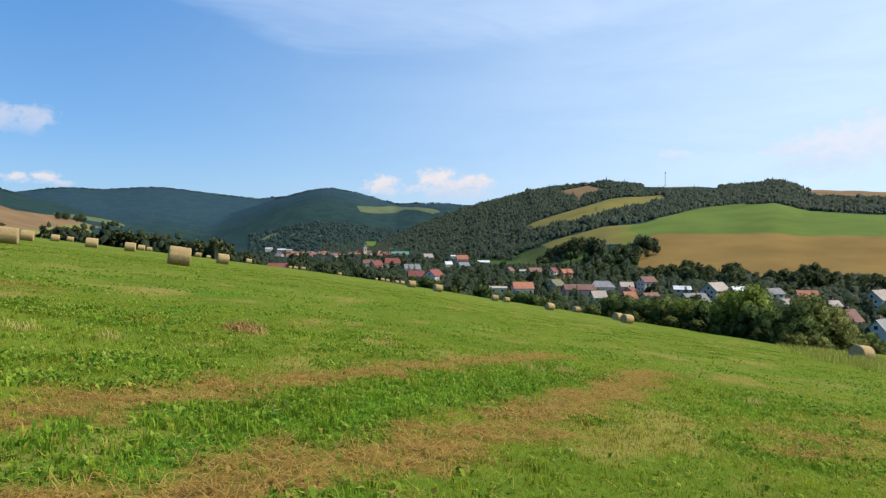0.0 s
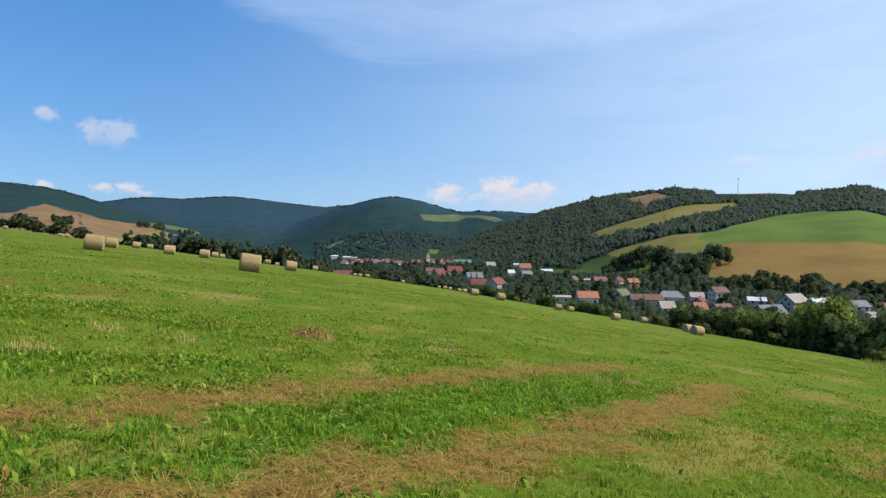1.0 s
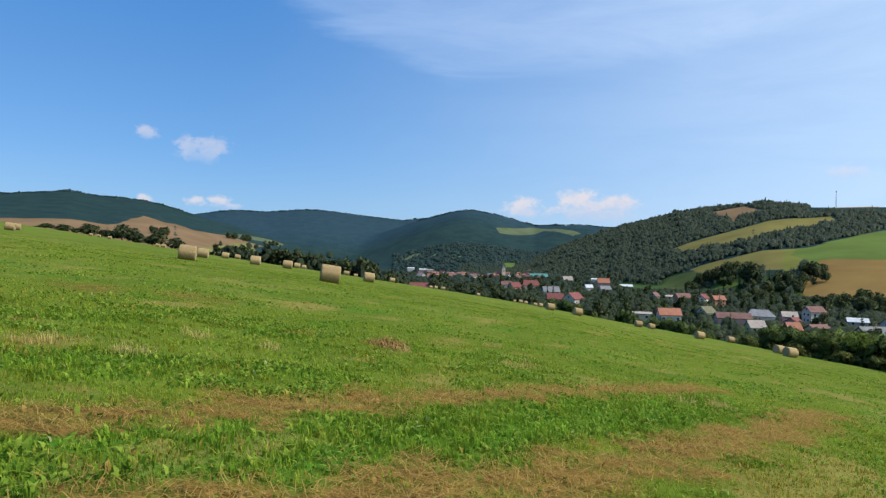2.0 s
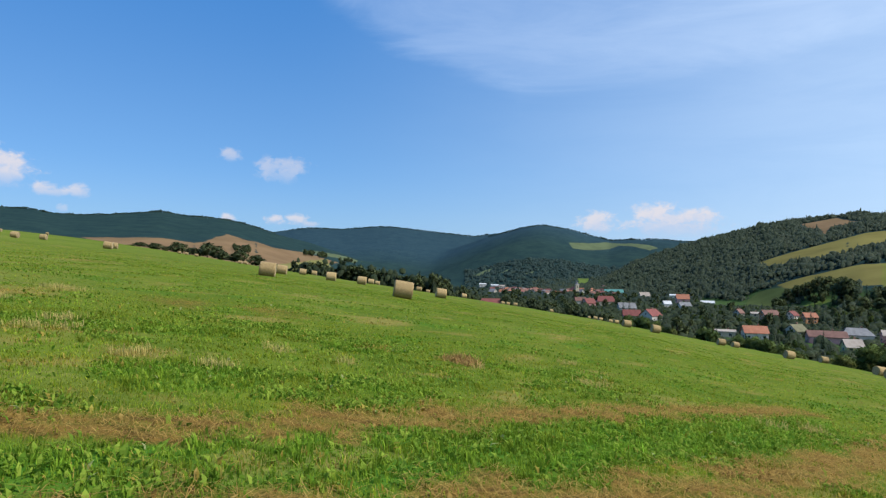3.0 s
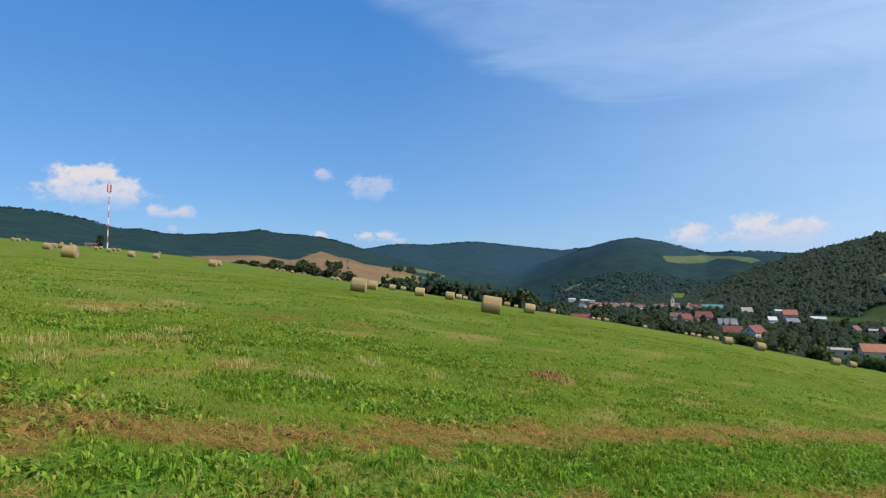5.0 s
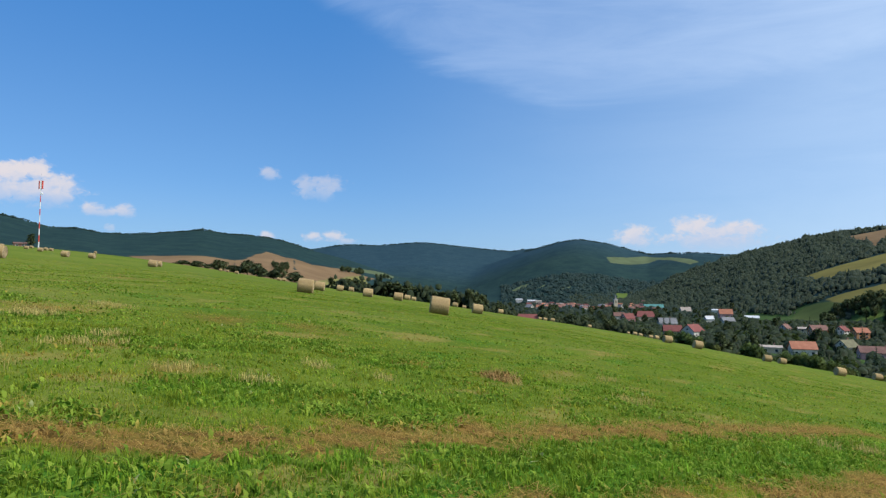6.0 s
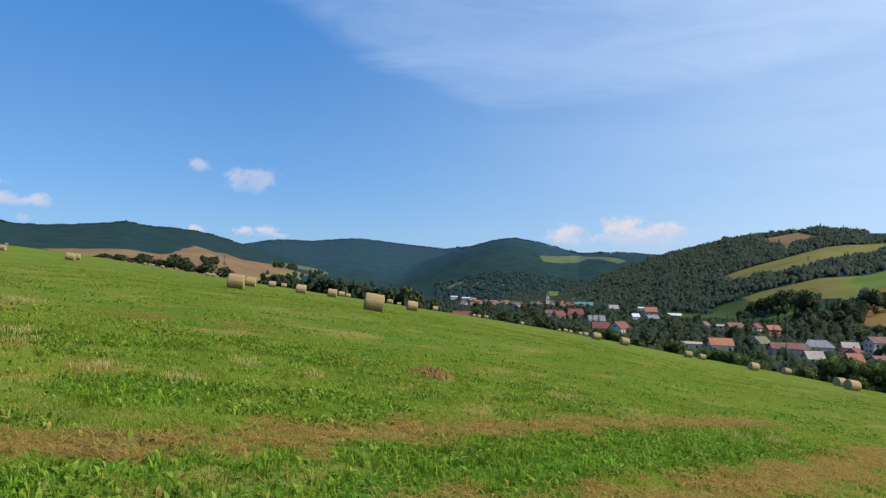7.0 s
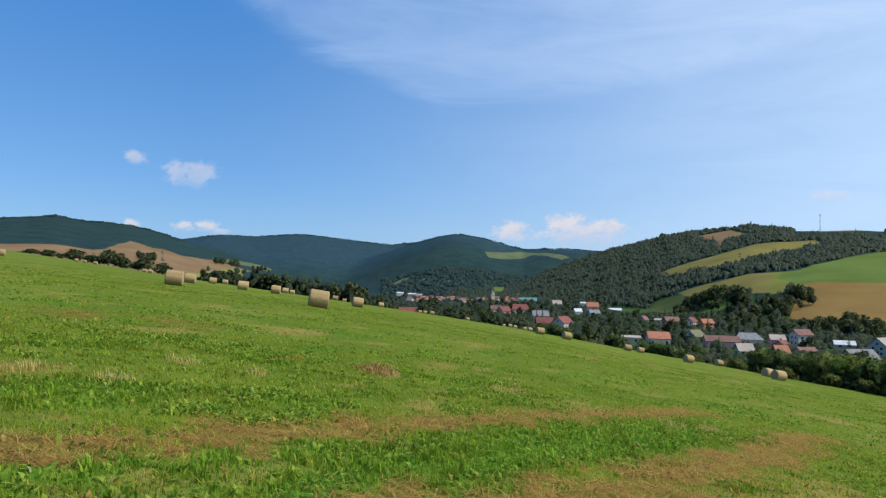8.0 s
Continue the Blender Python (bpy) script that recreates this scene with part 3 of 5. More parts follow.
def lush_at(x, y):
    ragged = 0.25 * wave(x, y, 1.1, 23) + 0.15 * wave(x, y, 0.5, 24)
    d = 1 - smooth01((off_line(x, y, LUSH_ROW[0]) + ragged - LUSH_ROW[1] * 0.6) / 0.7)
    d = np.maximum(d, 0.8 * (1 - smooth01((np.hypot((x + 4.4) / 1.5, y - 7.7) + ragged * 0.6) / 0.6)))
    d = d * (0.55 + 0.45 * smooth01(0.8 + wave(x, y, 1.3, 28)))
    return np.maximum(d, 0.6 * smooth01((wave(x, y, 3.2, 25) - 0.35) * 2)) * (1 - straw_at(x, y))


def field_depth(x, y):
    d, az = np.hypot(x, y), np.degrees(np.arctan2(-x, y))
    return np.interp(az, FIELD_EDGE[0], FIELD_EDGE[1]) - d


def wood_at(x, y):
    """1 on wooded hillsides."""
    d, az = np.hypot(x, y), np.degrees(np.arctan2(-x, y))
    rise = np.zeros(np.shape(x))
    for tab, start in ((HILL_RIGHT, 0.1), (HILL_LEFT, 0.12), (HILL_MID, 0.05), (HILL_FAR, 0.0)):
        foot, crest = np.interp(az, tab[0], tab[1]), np.interp(az, tab[0], tab[3])
        t = (d - foot) / (crest - foot)
        rise = np.maximum(rise, smooth01((t - start) / 0.06))
    return rise * ((d > 700) | (az < 12))


xs, ys = spread(-4600, 4600, 600, 7.0), spread(-3000, 4600, 520, 7.0)
gx, gy = np.meshgrid(xs, ys)
gz = ground_z(gx, gy)
idx = np.arange(gx.size).reshape(gx.shape)
quads = np.stack([idx[:-1, :-1], idx[:-1, 1:], idx[1:, 1:], idx[1:, :-1]], -1).reshape(-1, 4)
sheet = mesh_of("ground", np.stack([gx, gy, gz], -1).reshape(-1, 3), [quads], GROUND, True)
# "spruce" grows from 2300 to 2800 m: the mask of the painted haze
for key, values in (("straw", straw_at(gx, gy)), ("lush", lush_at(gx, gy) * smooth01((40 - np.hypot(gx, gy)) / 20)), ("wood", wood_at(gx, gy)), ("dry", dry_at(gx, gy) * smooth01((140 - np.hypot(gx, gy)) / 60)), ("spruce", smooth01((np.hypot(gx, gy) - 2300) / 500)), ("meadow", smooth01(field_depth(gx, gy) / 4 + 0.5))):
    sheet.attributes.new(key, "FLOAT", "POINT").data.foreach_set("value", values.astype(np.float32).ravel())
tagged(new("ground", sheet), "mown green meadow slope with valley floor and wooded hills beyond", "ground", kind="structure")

# ---- straw bales ----
def make_bale():
    """A round straw bale lying on its side, its axis along x."""
    rng = random.Random(5)
    thing = tagged(new("straw_bale"), "round net-wrapped straw bale lying on mown grass", "straw bale", "straw bales on the meadow")
    R, half, sides = 0.65, 0.68, 40
    bm, rings = bmesh.new(), []
    lump = [rng.uniform(-0.012, 0.012) for _ in range(sides)]
    for i, (x, r) in enumerate(((-half, R - 0.06), (-half + 0.03, R - 0.015), (-half + 0.09, R + 0.004), (-0.3, R - 0.008), (0, R + 0.008), (0.3, R - 0.006), (half - 0.09, R + 0.004), (half - 0.03, R - 0.015), (half, R - 0.06))):
        ring = []
        for k in range(sides):
            a = k * 2 * math.pi / sides
            rr = r + lump[k] + rng.uniform(-0.006, 0.006)
            z = max(R + rr * math.sin(a), 0.035 + rng.uniform(0, 0.01)) - 0.035
            ring.append(bm.verts.new((x + rng.uniform(-0.008, 0.008), rr * math.cos(a), z)))
        rings.append(ring)
    for a, b in zip(rings, rings[1:]):
        for k in range(sides):
            j = (k + 1) % sides
            bm.faces.new((a[k], a[j], b[j], b[k])).smooth = True
    part("net_wrap", bm, BALE_SIDE, thing, "pale weathered straw held by net")
    for side in (-1, 1):
        bm, rings = bmesh.new(), []
        for i in range(9):
            r = (R - 0.05) * (1 - i / 8.3)
            x = side * (half - 0.004 + (0.018 if i % 2 else -0.012) - 0.02 * (i / 8))
            rings.append([bm.verts.new((x + rng.uniform(-0.01, 0.01), r * math.cos(k * 2 * math.pi / 28), max(R + r * math.sin(k * 2 * math.pi / 28), 0.05) - 0.035)) for k in range(28)])
        for a, b in zip(rings, rings[1:]):
            for k in range(28):
                j = (k + 1) % 28
                bm.faces.new((a[k], a[j], b[j], b[k]) if side < 0 else (b[k], b[j], a[j], a[k]))
        bm.faces.new(rings[-1] if side < 0 else rings[-1][::-1])
        part("rolled_end", bm, BALE_END, thing, "rolled darker end of cut straw")
    return thing


BALES = [
    (32.4, 48.5), (25.1, 85.5), (27.9, 100.1), (29.5, 138.7), (19.0, 111.7), (14.6, 144.4), (10.9, 131.9), (-0.9, 109.1),
    (-5.7, 114.8), (-13.3, 205.3), (-17.4, 238.7), (-22.0, 251.2), (-21.8, 227.4), (-34.0, 323.9), (-40.2, 245.7), (-47.2, 213.0),
    (-55.3, 236.4), (-61.7, 254.8), (-49.1, 159.4), (-27.6, 79.0), (-75.4, 202.9), (-60.7, 156.4), (-17.8, 42.4), (-84.7, 182.0),
    (-66.2, 138.5), (-44.0, 88.7), (-146.2, 283.5), (-44.5, 79.9), (-89.0, 150.6), (-69.0, 112.2), (-49.8, 75.5), (-32.7, 47.3),
    (-148.0, 200.5), (-148.0, 197.3), (-184.9, 217.3), (-215.5, 246.6), (-210.7, 236.4), (-103.4, 97.7), (-90.0, 83.8), (-314.4, 253.0),
    (-134.1, 107.0), (-122.4, 91.4), (-248.1, 179.1), (-247.4, 176.3), (-194.0, 136.4), (-288.2, 198.5), (-235.8, 160.4), (-198.3, 127.1),
    (-64.2, 40.7), (-373.1, 237.3), (-382.2, 237.5), (-173.8, 107.9), (-167.8, 102.2), (-112.2, 67.2), (-329.2, 187.0), (-252.9, 140.4),
    (-251.8, 138.0),
]
bale, rng = make_bale(), random.Random(11)
for i, (x, y) in enumerate(BALES):
    h = 0.6
    z = float(ground_z(x, y))
    sx, sy = (float(ground_z(x + h, y)) - float(ground_z(x - h, y))) / (2 * h), (float(ground_z(x, y + h)) - float(ground_z(x, y - h))) / (2 * h)
    up = Vector((-sx, -sy, 1)).normalized()
    a = radians(25 + rng.uniform(-9, 9))
    ahead = Vector((math.cos(a), math.sin(a), 0))
    ahead = (ahead - up * ahead.dot(up)).normalized()
    m = Matrix((ahead, up.cross(ahead), up)).transposed().to_4x4()
    m.translation = (x, y, z - 0.03)
    if i:
        copy_thing(bale, m)
    else:
        bale.matrix_basis = m


# ---- trees ----
def ball(detail):
    bm = bmesh.new()
    bmesh.ops.create_icosphere(bm, subdivisions=detail, radius=1)
    v = np.array([tuple(p.co) for p in bm.verts])
    f = np.array([[p.index for p in q.verts] for q in bm.faces])
    bm.free()
    return v, f


def leaf_cloud(rng, centres, radii, count, size):
    """Many small leaf sprays, each a bent kite, set over a set of boughs."""
    centres, radii = np.array(centres), np.array(radii)
    w = radii ** 2
    pick = rng.choice(len(centres), count, p=w / w.sum())
    way = rng.normal(size=(count, 3))
    way /= np.linalg.norm(way, axis=1)[:, None]
    at = centres[pick] + way * (radii[pick] * rng.uniform(0.55, 1.08, count))[:, None] * np.array([1, 1, 0.85])
    u = rng.normal(size=(count, 3))
    u -= way * (u * way).sum(1)[:, None] * 0.6
    u /= np.linalg.norm(u, axis=1)[:, None]
    v = np.cross(way + 0.5 * rng.normal(size=(count, 3)), u)
    v /= np.linalg.norm(v, axis=1)[:, None]
    s = (size * rng.uniform(0.6, 1.4, count))[:, None]
    w3 = np.cross(u, v)
    verts = np.stack([at - u * s, at + v * s * 0.55 + w3 * s * 0.2, at + u * s, at - v * s * 0.55 + w3 * s * 0.2], 1).reshape(-1, 3)
    k = np.arange(count)[:, None] * 4
    return verts, np.concatenate([k + (0, 1, 2), k + (0, 2, 3)])


def make_tree(name, label, height, wide, trunk, mat, seed, count, size, boughs=14, category="tree"):
    """A tapered trunk with limbs and a crown of leaf sprays."""
    rng, r = np.random.RandomState(seed), random.Random(seed)
    thing = tagged(new(name), label, category)
    bm = bmesh.new()
    rod(bm, (0, 0, -0.4), (0.05 * height * r.uniform(-1, 1), 0.05 * height * r.uniform(-1, 1), height * 0.6), 0.028 * height, 0.012 * height, 7)
    centres, radii = [], []
    for i in range(boughs):
        t = (i + 0.5) / boughs
        a, z = i * 2.4 + r.uniform(-0.4, 0.4), trunk * height + (1 - trunk) * height * (0.12 + 0.78 * t)
        reach = wide * 0.5 * math.sin(math.pi * (0.22 + 0.68 * t)) * r.uniform(0.45, 0.85)
        c = (reach * math.cos(a), reach * math.sin(a), z)
        rod(bm, (0, 0, z * 0.6), c, 0.010 * height, 0.004 * height, 4)
        centres.append(c)
        radii.append(wide * r.uniform(0.17, 0.29))
    part("trunk", bm, BARK, thing, "grey-brown trunk with limbs")
    verts, faces = leaf_cloud(rng, centres, radii, count, size)
    core = []
    bv, bf = ball(1)
    for c, rad in zip(centres, radii):
        base = len(verts) + sum(len(x) for x, _ in core)
        core.append((np.array(c) + bv * rad * 0.6 * rng.uniform(0.75, 1.2, (len(bv), 1)), bf + base))
    verts = np.concatenate([verts] + [x for x, _ in core])
    faces = np.concatenate([faces] + [x for _, x in core])
    way = verts - np.array((0, 0, height * (0.35 + 0.3 * trunk)))
    way = way / np.linalg.norm(way, axis=1)[:, None] + (0, 0, 0.45) + rng.normal(size=verts.shape) * 0.12
    crown = new("crown", mesh_of("crown", verts, [faces], mat, normals=way))
    crown.parent = thing
    return thing


def make_spruce(name, label, height, wide, seed, count):
    rng = np.random.RandomState(seed)
    thing = tagged(new(name), label, "tree")
    bm = bmesh.new()
    rod(bm, (0, 0, -0.4), (0, 0, height * 0.96), 0.02 * height, 0.004 * height, 6)
    part("trunk", bm, BARK, thing)
    t = rng.uniform(0, 1, count) ** 0.7
    t = np.round(t * 13) / 13 + rng.uniform(-0.02, 0.02, count)
    a = rng.uniform(0, 6.283, count)
    reach = wide / 2 * np.clip(t, 0.02, 1) * rng.uniform(0.35, 1.0, count) * (1 + 0.15 * np.sin(a * 5))
    z = height * (1 - t * 0.93) - reach * 0.25
    at = np.stack([reach * np.cos(a), reach * np.sin(a), z], 1)
    u = np.stack([np.cos(a), np.sin(a), np.full(count, -0.35)], 1) * (0.06 * height * (0.5 + t))[:, None]
    v = np.stack([-np.sin(a), np.cos(a), rng.uniform(-0.3, 0.3, count)], 1) * (0.026 * height * (0.6 + t))[:, None]
    verts = np.stack([at - u, at + v, at + u, at - v], 1).reshape(-1, 3)
    k = np.arange(count)[:, None] * 4
    crown = new("crown", mesh_of("crown", verts, [k + (0, 1, 2, 3)], NEEDLES))
    crown.parent = thing
    return thing


def stand(proto, az, d, scale, spin, flat=1.0, used=set()):
    """Set a tree of a kind down at a bearing and a distance; the first goes to the model itself."""
    m = Matrix.Translation(spot(az, d)) @ Matrix.Rotation(spin, 4, "Z") @ Matrix.Diagonal((scale, scale, scale * flat, 1))
    if proto.name in used:
        k = proto.scale
        return copy_thing(proto, m @ Matrix.Diagonal((1 / k.x, 1 / k.y, 1 / k.z, 1)))
    used.add(proto.name)
    proto.matrix_basis = m
    return proto

# ---- houses ----
def make_house(name, label, az, d, wide, deep, eaves, ridge, turn, wall_mat, roof_mat, rows=1, cols=2, chimney=True, hip=0.0, category="house", lift=0.0, door=True):
    """A rendered house with a pitched roof; the ridge runs along its local x, turned by degrees from facing the bearing."""
    thing = tagged(new(name), label, category, "houses of the village")
    thing.matrix_basis = Matrix.Translation(spot(az, d, -0.3 + lift)) @ Matrix.Rotation(radians(az + turn), 4, "Z")
    w, l = wide / 2, deep / 2
    bm = bmesh.new()
    box(bm, -w, w, -l, l, -1.5, eaves)
    if not hip:
        for x in (-w, w):
            a = [bm.verts.new(c) for c in ((x, -l, eaves), (x, l, eaves), (x, 0, ridge - 0.12))]
            bm.faces.new(a if x > 0 else a[::-1])
        a = [bm.verts.new(c) for c in ((-w, -l, eaves), (w, -l, eaves), (w, 0, ridge - 0.12), (-w, 0, ridge - 0.12))]
        bm.faces.new(a)
        a = [bm.verts.new(c) for c in ((w, l, eaves), (-w, l, eaves), (-w, 0, ridge - 0.12), (w, 0, ridge - 0.12))]
        bm.faces.new(a)
    part("wall", bm, wall_mat, thing)
    bm = bmesh.new()
    o, t = 0.45, 0.22
    fall = (ridge - eaves) / l
    low = eaves - o * fall + 0.1
    outer = [(-w - o, -l - o, low + t), (w + o, -l - o, low + t), (w + o - hip, 0, ridge + t), (-w - o + hip, 0, ridge + t), (-w - o, l + o, low + t), (w + o, l + o, low + t)]
    inner = [(x, y, z - t) for x, y, z in outer]
    v = [bm.verts.new(c) for c in outer + inner]
    for f in ((0, 1, 2, 3), (5, 4, 3, 2), (7, 6, 9, 8), (10, 11, 8, 9), (0, 6, 7, 1), (4, 5, 11, 10), (1, 7, 8, 2), (2, 8, 11, 5), (0, 3, 9, 6), (3, 4, 10, 9)):
        bm.faces.new([v[i] for i in f])
    roof = part("roof", bm, roof_mat, thing)
    rise = (eaves - 0.4) / rows
    spots = []
    for row in range(rows):
        z = 0.9 + row * rise
        for c in range(cols):
            spots.append((-w + wide * (c + 0.5) / cols, -l, z, 0))
        for y in ((-l * 0.4, l * 0.4) if deep > 6 else (0,)):
            spots += [(-w, y, z, 1), (w, y, z, 1)]
    if not hip and ridge - eaves > 2.2:
        spots += [(-w, 0, eaves + 0.35, 1), (w, 0, eaves + 0.35, 1)]
    for x, y, z, side in spots:
        if z + 1.3 > eaves and not (side and z >= eaves):
            z = eaves - 1.45
        s = 1 if x > 0 else -1
        if side:
            frame_bm, pane_bm = boxed(min(x, x + s * 0.06), max(x, x + s * 0.06), y - 0.6, y + 0.6, z, z + 1.25), boxed(min(x, x + s * 0.075), max(x, x + s * 0.075), y - 0.5, y + 0.5, z + 0.1, z + 1.15)
        else:
            frame_bm, pane_bm = boxed(x - 0.65, x + 0.65, y - 0.06, y, z, z + 1.25), boxed(x - 0.55, x + 0.55, y - 0.075, y, z + 0.1, z + 1.15)
        window = part("window", frame_bm, FRAME, thing)
        part("pane", pane_bm, GLASS, window)
    if chimney:
        cx = w * 0.35
        part("chimney", boxed(cx - 0.3, cx + 0.3, 0.3, 0.9, ridge - 1.2, ridge + 0.9), CHIMNEY, roof)
    return thing


